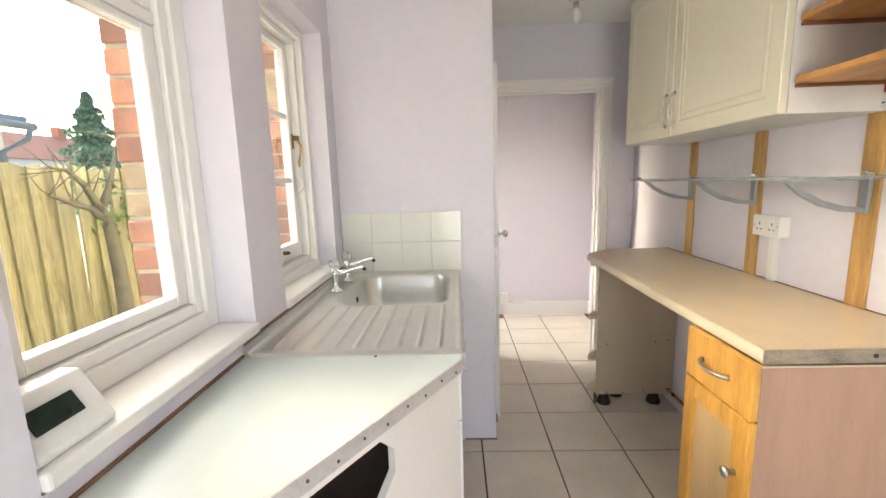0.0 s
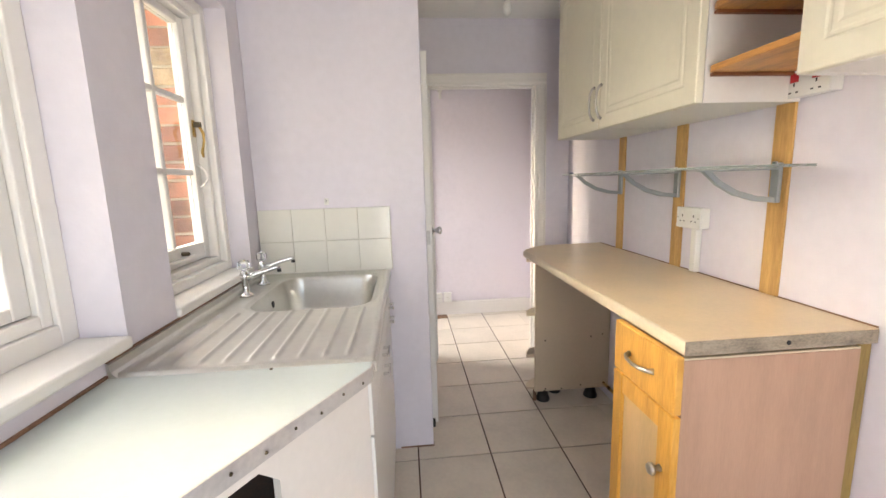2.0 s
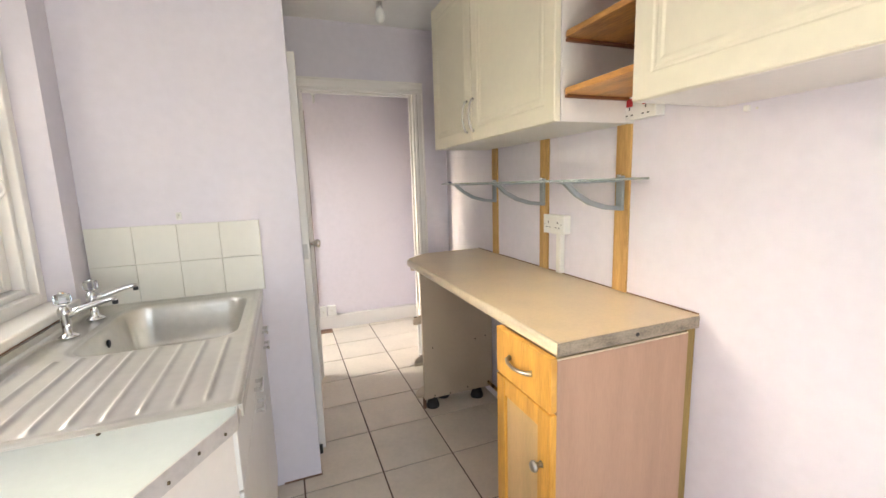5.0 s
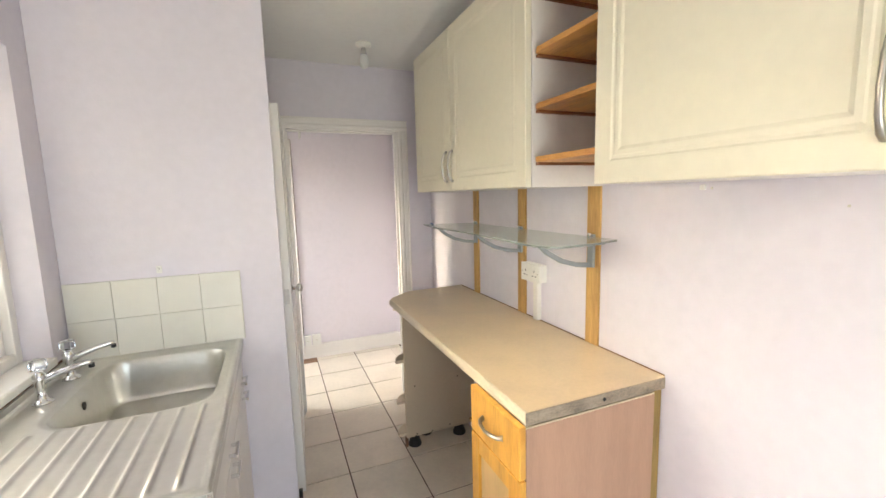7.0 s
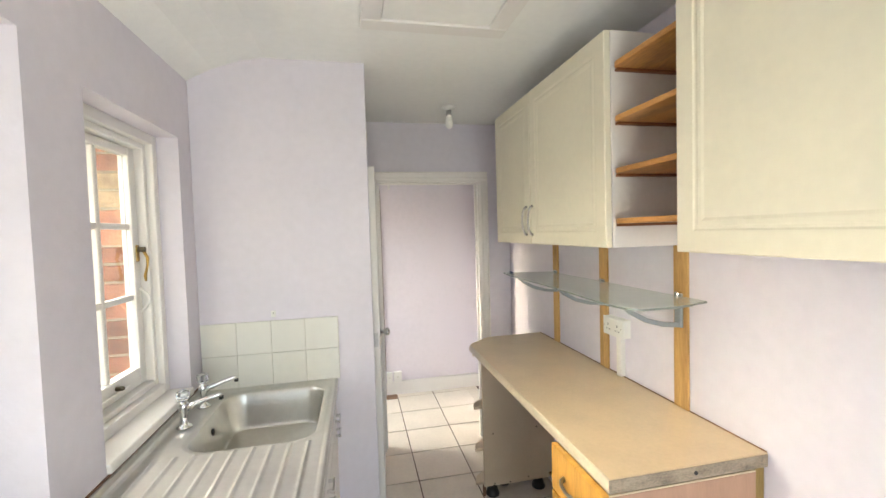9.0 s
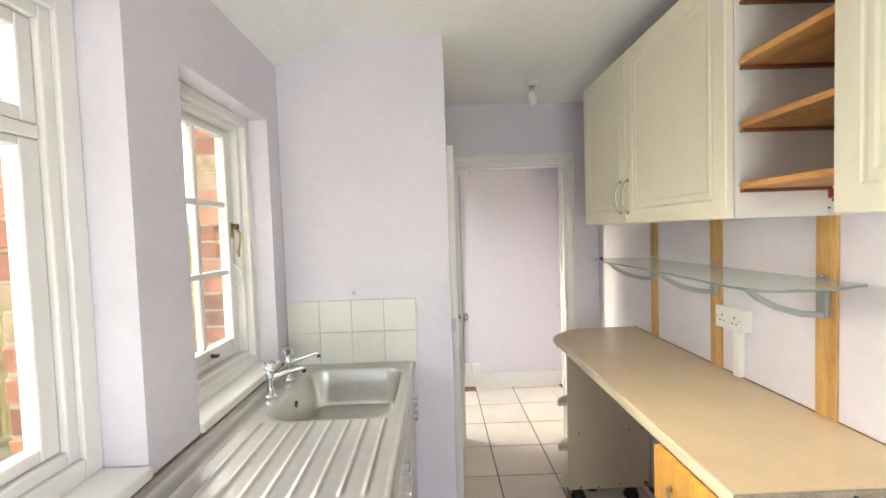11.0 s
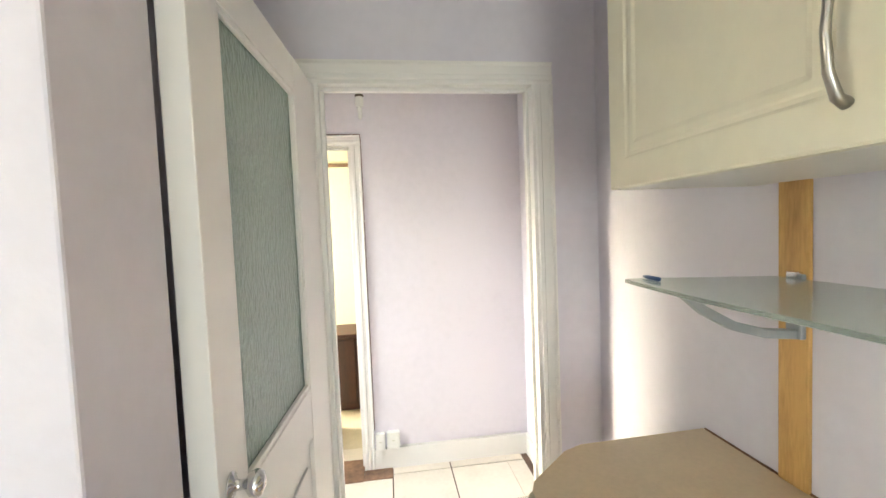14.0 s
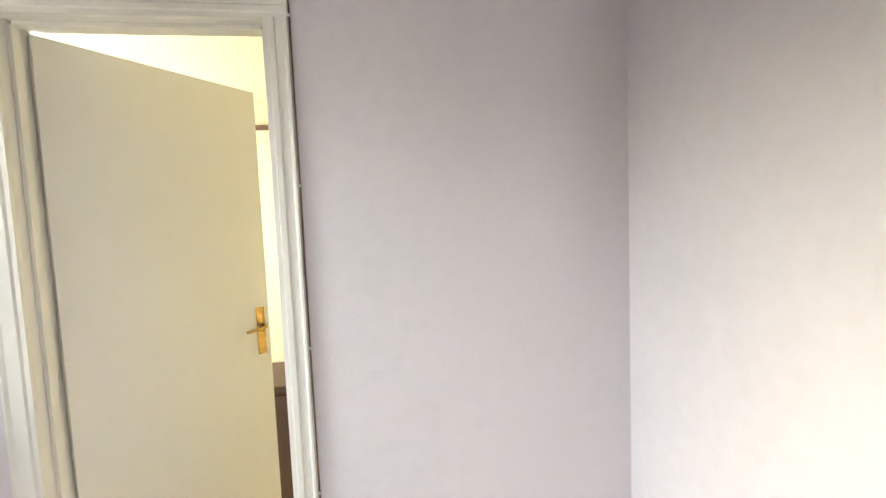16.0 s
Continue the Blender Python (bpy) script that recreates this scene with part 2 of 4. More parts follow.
def rod(path, radius, sides=10, bm=None, radii=None):
    """A round bar along a path."""
    bm = bm or bmesh.new()
    pts = [Vector(p) for p in path]
    rings = []
    up = Vector((0.13, 0.21, 0.97))
    for i, p in enumerate(pts):
        d = (pts[min(i + 1, len(pts) - 1)] - pts[max(i - 1, 0)]).normalized()
        if abs(d.dot(up)) > 0.98:
            up = Vector((0.97, 0.1, 0.2))
        a = d.cross(up).normalized()
        b = d.cross(a)
        r = radii[i] if radii else radius
        rings.append([bm.verts.new(p + r * (math.cos(k * math.tau / sides) * a + math.sin(k * math.tau / sides) * b)) for k in range(sides)])
    for r0, r1 in zip(rings, rings[1:]):
        for k in range(sides):
            j = (k + 1) % sides
            bm.faces.new((r0[k], r0[j], r1[j], r1[k]))
    bm.faces.new(rings[0])
    bm.faces.new(rings[-1])
    return bm


def lathe(profile, centre, axis="z", sides=20):
    """A turned shape: pairs of radius and height along an axis."""
    bm = bmesh.new()
    turn = {"z": lambda r, h, a: (r * math.cos(a), r * math.sin(a), h), "x": lambda r, h, a: (h, r * math.cos(a), r * math.sin(a)),
            "y": lambda r, h, a: (r * math.cos(a), h, r * math.sin(a))}[axis]
    rings = [[bm.verts.new(Vector(centre) + Vector(turn(max(r, 1e-4), h, k * math.tau / sides))) for k in range(sides)] for r, h in profile]
    for r0, r1 in zip(rings, rings[1:]):
        for k in range(sides):
            j = (k + 1) % sides
            bm.faces.new((r0[k], r0[j], r1[j], r1[k]))
    bm.faces.new(rings[0])
    bm.faces.new(rings[-1])
    return bm


def arc(a, b, rise, n=10):
    """Points from a to b with a bow given as a vector."""
    a, b, rise = Vector(a), Vector(b), Vector(rise)
    return [a.lerp(b, i / n) + rise * math.sin(math.pi * i / n) for i in range(n + 1)]


def screw(parent, p, axis="y", r=0.004, mat=None, name="screw"):
    part(name, lathe([(r, -0.0015), (r, 0.0008), (r * 0.6, 0.0015)], p, axis, 8), mat or DARK_METAL, parent)


# ---- main sizes ----
XL, XR, XO, XQ = -0.577, 1.302, -0.915, 1.36   # left wall, right wall, outer face of the left wall, right wall of the lobby
YB, YN, YNB, YE, YEB, YF = -1.3, 2.18, 2.37, 3.222, 3.29, 4.31
ZC, ZW, ZS = 2.445, 0.95, 1.016         # ceiling, worktops, window sills
W1 = (0.610, 1.236, ZS, 2.110)          # y0 y1 z0 z1 of the first window
W2 = (1.448, 2.056, ZS, 2.055)

# ---- floor, ceiling, walls ----
structure("ground", box(-400, 400, -400, 400, -0.12, -0.02), SOIL, "bare soil and leaf litter outside the windows")
floor = structure("floor", box(XO, 1.45, YB - 0.1, YF + 0.06, -0.015, 0.0), GROUT, "dark grout bed under cream floor tiles")
structure("floor_back_room", box(-1.7, 1.3, YF + 0.065, 6.9, -0.015, 0.004), BEIGE_CARPET, "beige carpet of the back room")


def wall_with_holes(name, x0, x1, y0, y1, z1, holes, mat, label, along="y"):
    """A wall as blocks round its openings. holes: start, end, bottom, top along its run."""
    bm = bmesh.new()
    a0, a1 = (y0, y1) if along == "y" else (x0, x1)

    def block(p, q, lo, hi):
        if q - p > 1e-4 and hi - lo > 1e-4:
            box(*((x0, x1, p, q) if along == "y" else (p, q, y0, y1)), lo, hi, 0, bm)
    at = a0
    for h0, h1, lo, hi in sorted(holes):
        block(at, h0, 0, z1)
        block(h0, h1, 0, lo)
        block(h0, h1, hi, z1)
        at = h1
    block(at, a1, 0, z1)
    bmesh.ops.remove_doubles(bm, verts=bm.verts, dist=1e-5)
    return structure(name, bm, mat, label)


wall_left = wall_with_holes("wall_left", XL - 0.16, XL, YB, YEB, 2.6, [(a, b, c - 0.032, d) for a, b, c, d in (W1, W2)], LILAC, "lilac painted wall with two deep window openings")
wall_outer = wall_with_holes("wall_outer", XO, XL - 0.165, YB, YEB, 2.6, [(W1[0] - 0.02, W1[1] + 0.019, ZS - 0.06, W1[3]), (W2[0] - 0.02, W2[1] + 0.031, ZS - 0.06, W2[3])], MORTAR, "lime mortar and brick outer skin")
structure("wall_right", box(XR, XR + 0.15, YB, YEB, 0, 2.6), LILAC, "smooth pale lilac painted wall")
# Closing wall out of view; its opening is added for the fill lamp.
wall_with_holes("wall_back", XL, XR, YB - 0.12, YB, 2.6, [(-0.2, 0.9, 0.4, 2.1)], LILAC, "unseen lilac back wall with an opening for the added lamp", "x")
structure("wall_nib", box(XL, 0.192, YN, YNB, 0, ZC + 0.05, 0.004), LILAC, "lilac painted wall nib beside the sink")
wall_with_holes("wall_end", XL, XR, YE, YEB, 2.6, [(0.270, 1.071, -0.01, 2.030)], LILAC, "lilac painted end wall with a doorway", "x")
structure("wall_lobby_right", box(XQ, XQ + 0.12, YEB, YF, 0, 2.6), LILAC, "pale lilac painted lobby wall")
wall_with_holes("wall_lobby_left", -0.7, XL, YEB, YF, 2.6, [(3.5, 4.1, 0.9, 2.1)], LILAC, "lilac painted lobby wall")
wall_with_holes("wall_far", XL, XR + 0.15, YF, YF + 0.11, 2.6, [(-0.370, 0.322, -0.01, 2.032)], WOODCHIP, "pale lilac textured wall of the lobby", "x")
bm = prism([(XL - 0.05, 2.305), (-0.47, 2.385), (-0.36, 2.425), (-0.25, ZC), (XR, ZC), (XR, ZC + 0.12), (XL - 0.05, ZC + 0.12)], YB, YE, 0, "y")
structure("ceiling", bm, WHITE_WALL, "white painted ceiling sloping down at the window side")
structure("ceiling_lobby", box(XL, XQ, YEB, YF, ZC, ZC + 0.1), WHITE_WALL, "white painted lobby ceiling")
for nm, b in (("wall_room_left", (-1.8, -1.7, YF + 0.11, 6.9)), ("wall_room_right", (1.3, 1.4, YF + 0.11, 6.9)), ("wall_room_back", (-1.7, 1.3, 6.9, 7.0))):
    if nm == "wall_room_left":
        wall_with_holes(nm, *b, 2.5, [(5.3, 6.5, 0.9, 2.1)], CREAM_ROOM, "warm cream painted wall")
    else:
        structure(nm, box(*b, 0, 2.5), CREAM_ROOM, "warm cream painted wall")
structure("wall_room_front", box(-1.7, XL - 0.02, YF, YF + 0.11, 0, 2.5), CREAM_ROOM, "warm cream painted wall")
bm = box(XL - 0.02, -0.37, YF + 0.112, YF + 0.118, 0, 2.5)
box(0.323, 1.3, YF + 0.112, YF + 0.118, 0, 2.5, 0, bm)
box(-0.369, 0.322, YF + 0.112, YF + 0.118, 2.034, 2.5, 0, bm)
structure("wall_room_lining", bm, CREAM_ROOM, "warm cream painted wall lining")
structure("ceiling_room", box(-1.8, 1.4, YF + 0.11, 7.0, 2.5, 2.6), CREAM_ROOM, "warm cream painted ceiling")
structure("trim_picture_rail", box(-1.7, 1.3, 6.86, 6.899, 2.28, 2.32, 0.006), STAIN_WOOD, "thin brown picture rail")

bm = box(XL + 0.6, 0.194, YN - 0.002, YN + 0.02, 0.0, 0.014)
box(0.170, 0.1945, YN - 0.0015, YNB, 0.0, 0.012, 0, bm)
structure("trim_nib_base", bm, STAIN_WOOD, "dirty brown joint at the foot of the wall nib")
# skirtings
structure("baseboard_far", box(0.366, XQ, YF - 0.018, YF - 0.001, 0, 0.134, 0.004), GLOSS, "white skirting board")
structure("baseboard_lobby", box(XQ - 0.018, XQ - 0.001, YEB + 0.02, YF - 0.02, 0, 0.134, 0.004), GLOSS, "white skirting board")
bm = rod([(0.52, YF - 0.012, 0.143), (0.8, YF - 0.012, 0.139), (1.31, YF - 0.012, 0.145)], 0.004, 8)
tagged(part("cable", bm, PLASTIC, None, "thin white cable along the skirting board", True), category="cable")
bm = box(-0.343, 0.298, YF - 0.13, YF + 0.112, 0.0, 0.012, 0.002)
box(0.299, 0.472, YF - 0.125, YF - 0.02, 0.0, 0.011, 0.002, bm)
structure("trim_threshold", bm, STAIN_WOOD, "worn brown timber threshold")

# ---- doorway of the end wall ----


def casing(name, x0, x1, top, y, width, back, label):
    """A moulded architrave round an opening, with its lining; each board a part."""
    c = thing(name, ((x0 + x1) / 2, y, 0), label, "door frame")
    c["kind"] = "structure"

    def profile(sx, inner):
        # offsets across the board and how far it stands out
        return [(inner, 0), (inner, 0.012), (inner + sx * 0.012, 0.012), (inner + sx * 0.016, 0.018), (inner + sx * 0.03, 0.018), (inner + sx * 0.034, 0.013),
                (inner + sx * (width - 0.012), 0.013), (inner + sx * (width - 0.006), 0.02), (inner + sx * width, 0.02), (inner + sx * width, 0)]
    for nm, inner, sx in (("jamb_board", x0, -1), ("jamb_board", x1, 1)):
        bm = prism([(a, y - b) for a, b in profile(sx, inner)], 0, top)
        part(nm, bm, GLOSS, c)
    bm = prism([(y - b, a) for a, b in profile(1, top)], x0 - width, x1 + width, 0, "x")
    part("head_board", bm, GLOSS, c)
    part("lining", box(x0 - 0.02, x0, y, back, 0, top, 0.002), GLOSS, c)
    part("lining", box(x1, x1 + 0.02, y, back, 0, top, 0.002), GLOSS, c)
    part("lining", box(x0 - 0.018, x1 + 0.018, y + 0.002, back - 0.002, top, top + 0.02, 0.002), GLOSS, c)
    part("door_stop", box(x0, x0 + 0.013, y + 0.03, y + 0.055, 0, top - 0.013, 0.002), GLOSS, c)
    part("door_stop", box(x1 - 0.013, x1, y + 0.03, y + 0.055, 0, top - 0.013, 0.002), GLOSS, c)
    part("door_stop", box(x0 + 0.0135, x1 - 0.0135, y + 0.03, y + 0.055, top - 0.013, top, 0.002), GLOSS, c)
    return c


casing("door_frame_1", 0.292, 1.049, 2.008, YE, 0.077, YEB, "white gloss moulded frame round an open doorway")
casing("door_frame_2", -0.348, 0.300, 2.010, YF, 0.066, YF + 0.11, "white gloss moulded frame of the back room door")

# ---- windows ----


def window(name, w, deep, face, back, label):
    """A box frame set back in its opening; face is the frame's width, back how far the sash lies behind it."""
    y0, y1, z0, z1 = w
    xf = XL - deep                       # inner face of the timber frame
    win = thing(name, (xf, (y0 + y1) / 2, z0), label, "window")
    win["kind"] = "structure"
    part("window_sill", box(xf - 0.09, XL + 0.012, y0 + 0.001, y1 - 0.001, z0 - 0.03, z0, 0.006), GLOSS, win, "white painted timber sill")
    for step, (dx, ins, wd, th) in enumerate(((0.0, 0.0, face * 0.62, back + 0.03), (-back * 0.45, face * 0.62, face * 0.38, back * 0.55 + 0.03))):
        a0, a1, b0, b1 = y0 + ins, y1 - ins, z0 + ins, z1 - ins
        for nm, b in (("frame_stile", (a0, a0 + wd, b0, b1)), ("frame_stile", (a1 - wd, a1, b0, b1)), ("frame_rail", (a0 + wd, a1 - wd, b0, b0 + wd)), ("frame_rail", (a0 + wd, a1 - wd, b1 - wd, b1))):
            part(nm, box(xf + dx - th, xf + dx, *b, 0.004), GLOSS, win)
    i = face + 0.002
    return win, xf - back, (y0 + i, y1 - i, z0 + i, z1 - i)


def sash(win, name, xs, b, stile, top, bottom, cols, rows, bar=0.02):
    """A casement with its glazing bars, and each pane of glass."""
    y0, y1, z0, z1 = b
    s = part(name, box(xs - 0.04, xs, y0, y0 + stile, z0, z1, 0.004), GLOSS, win)
    part("stile", box(xs - 0.04, xs, y1 - stile, y1, z0, z1, 0.004), GLOSS, s)
    part("rail", box(xs - 0.04, xs - 0.001, y0 + stile, y1 - stile, z0, z0 + bottom, 0.004), GLOSS, s)
    part("rail", box(xs - 0.04, xs - 0.001, y0 + stile, y1 - stile, z1 - top, z1, 0.004), GLOSS, s)
    gy0, gy1, gz0, gz1 = y0 + stile, y1 - stile, z0 + bottom, z1 - top
    for k in range(1, cols):
        yc = gy0 + (gy1 - gy0) * k / cols
        part("glazing_bar", box(xs - 0.034, xs - 0.006, yc - bar / 2, yc + bar / 2, gz0, gz1, 0.005), GLOSS, s)
    for k in range(1, rows):
        zc = gz0 + (gz1 - gz0) * k / rows
        part("glazing_bar", box(xs - 0.033, xs - 0.007, gy0, gy1, zc - bar / 2, zc + bar / 2, 0.005), GLOSS, s)
    for a in range(cols):
        for c in range(rows):
            p0, p1 = gy0 + (gy1 - gy0) * a / cols, gy0 + (gy1 - gy0) * (a + 1) / cols
            q0, q1 = gz0 + (gz1 - gz0) * c / rows, gz0 + (gz1 - gz0) * (c + 1) / rows
            g = part("pane", box(xs - 0.023, xs - 0.019, p0 + 0.001, p1 - 0.001, q0 + 0.001, q1 - 0.001), CLEAR, s)
            g.visible_shadow = False
    return s


win, xs, b = window("window_1", W1, 0.105, 0.080, 0.024, "white timber window with a top vent and one large pane")
sash(win, "lower_sash", xs, (b[0], b[1], b[2], 1.775), 0.044, 0.02, 0.030, 1, 1)
part("transom", box(xs - 0.045, xs + 0.004, b[0], b[1], 1.776, 1.806, 0.004), GLOSS, win)
top = sash(win, "top_vent", xs, (b[0], b[1], 1.808, b[3]), 0.035, 0.03, 0.03, 1, 1)
part("stay_arm", box(xs, xs + 0.01, 0.83, 1.06, 1.822, 1.834, 0.002), SATIN, top, "metal casement stay")

win, xs, b = window("window_2", W2, 0.080, 0.062, 0.055, "white timber casement window with six small panes")
s2 = sash(win, "casement", xs, b, 0.042, 0.030, 0.068, 2, 3, 0.022)
h = part("catch_plate", box(xs, xs + 0.004, b[1] - 0.028, b[1] - 0.006, 1.555, 1.62, 0.002), BRASS, win, "brass catch plate")
part("catch_nose", box(xs + 0.004, xs + 0.03, b[1] - 0.026, b[1] - 0.008, 1.592, 1.612, 0.004), DARK_METAL, h)
part("catch_handle", rod([(xs + 0.02, b[1] - 0.017, 1.60), (xs + 0.034, b[1] - 0.014, 1.57), (xs + 0.03, b[1] - 0.008, 1.54), (xs + 0.022, b[1] - 0.012, 1.50), (xs + 0.026, b[1] - 0.018, 1.478)], 0.005, 10, None,
     [0.006, 0.0055, 0.0045, 0.006, 0.004]), BRASS, h, "curved brass handle", True)
part("pull_ring", rod(arc((xs + 0.004, b[1] - 0.02, 1.45), (xs + 0.004, b[1] - 0.02, 1.36), (0.03, 0.006, 0), 10), 0.006), GLOSS, win, "white painted pull handle", True)
st = part("stay_bar", box(xs + 0.004, xs + 0.012, b[0] + 0.03, b[0] + 0.34, 1.100, 1.112, 0.003), GLOSS, win, "white painted casement stay")
part("stay_pin", lathe([(0.008, 0), (0.008, 0.02), (0.005, 0.026)], (xs + 0.004, b[0] + 0.26, 1.125), "x", 10), DARK_METAL, st, "", True)

# ---- outside ----


def fence():
    f = thing("fence", (-3.55, 4, -0.02), "weathered yellow-green upright board fence", "fence")
    shapes = []
    for k in range(5):
        rnd = random.Random(k)
        bm = bmesh.new()
        w = 0.112 + 0.008 * rnd.random()
        left = [(-w / 2 + 0.005 * rnd.uniform(-1, 1), z) for z in (0, 0.4, 0.8, 1.2, 1.62 + 0.06 * rnd.random())]
        right = [(w / 2 + 0.005 * rnd.uniform(-1, 1), z) for z in (0, 0.4, 0.8, 1.2, 1.62 + 0.06 * rnd.random())]
        bm = prism(left + right[::-1], -0.011, 0.011, 0, "x")
        me = bpy.data.meshes.new("board")
        bm.to_mesh(me)
        bm.free()
        me.materials.append(FENCE)
        shapes.append(me)
    y, k = 0.2, 0
    while y < 11:
        ob = new("board", shapes[k % 5])
        place(ob, (-3.55 + (0.03 if k % 2 else 0.0) + random.uniform(-0.003, 0.003), y, -0.03), f)
        ob.rotation_euler = (radians(random.uniform(-1.4, 1.4)), 0, 0)
        y += 0.101
        k += 1
    for z in (0.4, 1.3):
        part("rail", box(-3.64, -3.57, 0, 11, z, z + 0.08, 0.004), FENCE, f)
    for y in (0.6, 3.0, 5.4, 7.8, 10.2):
        part("post", box(-3.72, -3.642, y, y + 0.09, -0.04, 1.6, 0.006), FENCE, f)


fence()


def bare_tree(x, y):
    t = thing("tree", (x, y, -0.02), "bare grey-green garden tree in front of the fence", "tree")
    rnd = random.Random(5)
    trunk = [(x, y, -0.03), (x + 0.01, y + 0.02, 0.3), (x - 0.01, y + 0.03, 0.7), (x - 0.01, y, 1.05), (x - 0.05, y - 0.03, 1.25)]
    part("trunk", rod(trunk, 0.08, 14, None, [0.088, 0.068, 0.06, 0.052, 0.046]), BARK, t, "", True)
    limbs = [[(x - 0.04, y - 0.02, 1.2), (x - 0.03, y - 0.12, 1.36), (x - 0.02, y - 0.2, 1.47), (x, y - 0.36, 1.58), (x, y - 0.5, 1.6)],
             [(x - 0.02, y - 0.02, 1.1), (x, y - 0.18, 1.25), (x, y - 0.35, 1.3), (x + 0.05, y - 0.6, 1.38)],
             [(x - 0.05, y - 0.02, 1.22), (x - 0.1, y + 0.2, 1.5), (x - 0.1, y + 0.35, 1.9)]]
    for l in limbs:
        n = len(l)
        part("limb", rod(l, 0.03, 10, None, [0.04 * (1 - 0.75 * i / (n - 1)) for i in range(n)]), BARK, t, "", True)
    bm = bmesh.new()
    for k in range(26):
        base = Vector(rnd.choice(rnd.choice(limbs)[1:]))
        d = Vector((rnd.uniform(-0.5, 0.5), rnd.uniform(-1, 0.3), rnd.uniform(-0.1, 0.9))).normalized()
        ln = rnd.uniform(0.25, 0.7)
        rod([base, base + d * ln * 0.5 + Vector((0, 0, rnd.uniform(-0.04, 0.04))), base + d * ln], 0.004, 5, bm, [0.006, 0.004, 0.002])
    tagged(part("twigs", bm, BARK, t), kind="stuff")


bare_tree(-3.25, 3.92)


def leaf_cloud(centre, size, count, leaf, rnd, cone=False):
    bm = bmesh.new()
    c = Vector(centre)
    for _ in range(count):
        if cone:
            h = rnd.random() ** 1.1
            r = (1 - h) ** 0.8 * size[0] * (0.8 + 0.2 * math.sin(h * 40)) * math.sqrt(rnd.random())
            a = rnd.random() * math.tau
            p = c + Vector((r * math.cos(a), r * math.sin(a), h * size[2]))
        else:
            p = c + Vector((rnd.gauss(0, size[0]), rnd.gauss(0, size[1]), rnd.gauss(0, size[2])))
        m = Matrix.Translation(p) @ Euler((rnd.uniform(0, 6.3), rnd.uniform(0, 6.3), rnd.uniform(0, 6.3))).to_matrix().to_4x4()
        w, l = leaf * rnd.uniform(0.6, 1.1), leaf * rnd.uniform(1.2, 2.2)
        bm.faces.new([bm.verts.new(m @ Vector(q)) for q in ((0, -l / 2, 0), (w / 2, -l * 0.1, 0.1 * w), (0, l / 2, 0), (-w / 2, -l * 0.1, 0.1 * w))])
    return bm


def shrub(x, y, z):
    s = thing("shrub", (x, y, -0.02), "loose bright green shrub before the fence", "shrub")
    rnd = random.Random(9)
    for k in range(7):
        part("stem", rod(arc((x + rnd.uniform(-0.1, 0.1), y + rnd.uniform(-0.1, 0.1), -0.03), (x + rnd.uniform(-0.2, 0.2), y + rnd.uniform(-0.5, 0.5), z + rnd.uniform(-0.2, 0.3)), (0.05, rnd.uniform(-0.1, 0.1), 0.1), 6), 0.008, 6), BARK, s)
    bm = leaf_cloud((x, y, z), (0.12, 0.33, 0.17), 420, 0.05, rnd)
    tagged(part("leaves", bm, LEAF, s), kind="stuff")


shrub(-3.2, 4.55, 1.22)


def conifer(x, y, h, r):
    t = thing("conifer", (x, y, -0.02), "tall green conifer beyond the fence, paled for haze", "tree")
    part("trunk", rod([(x, y, -0.05), (x, y, h * 0.9)], 0.1, 8, None, [0.14, 0.03]), BARK, t)
    bm = leaf_cloud((x, y, 0.6), (r, r, h - 0.6), 3800, 0.13, random.Random(3), True)
    tagged(part("crown", bm, NEEDLE, t), kind="stuff")


conifer(-13.4, 15.6, 5.0, 1.9)


def house(x0, x1, y0, y1, eave, ridge, wall, roof, label, chimney=True, windows=2):
    h = thing("house", ((x0 + x1) / 2, (y0 + y1) / 2, -0.02), label, "house")
    body = part("wall", box(x0, x1, y0, y1, -0.03, eave, 0.02), wall, h)
    r = part("roof", prism([(x0 - 0.25, eave), (x1 + 0.25, eave), ((x0 + x1) / 2, ridge)], y0 - 0.2, y1 + 0.2, 0.03, "y"), roof, h)
    if chimney:
        yc = y0 * 0.3 + y1 * 0.7
        part("chimney", box((x0 + x1) / 2 - 0.3, (x0 + x1) / 2 + 0.3, yc - 0.35, yc + 0.35, ridge - 0.5, ridge + 0.7, 0.03), BRICK, r)
    for k in range(windows):
        yc = y0 + (y1 - y0) * (k + 0.5) / windows
        w = part("window", box(x1, x1 + 0.05, yc - 0.45, yc + 0.45, eave - 1.6, eave - 0.6, 0.01), GLOSS, h)
        part("pane", box(x1 + 0.05, x1 + 0.06, yc - 0.38, yc + 0.38, eave - 1.53, eave - 0.67), SLATE, w)


house(-33, -27, 22, 36, 3.6, 5.6, RENDER_WALL, ROOF_TILE, "distant pale house with a red tiled roof", True, 4)
house(-36, -30, 38, 52, 3.4, 5.2, RENDER_WALL, SLATE, "distant pale house with a slate roof", True, 4)


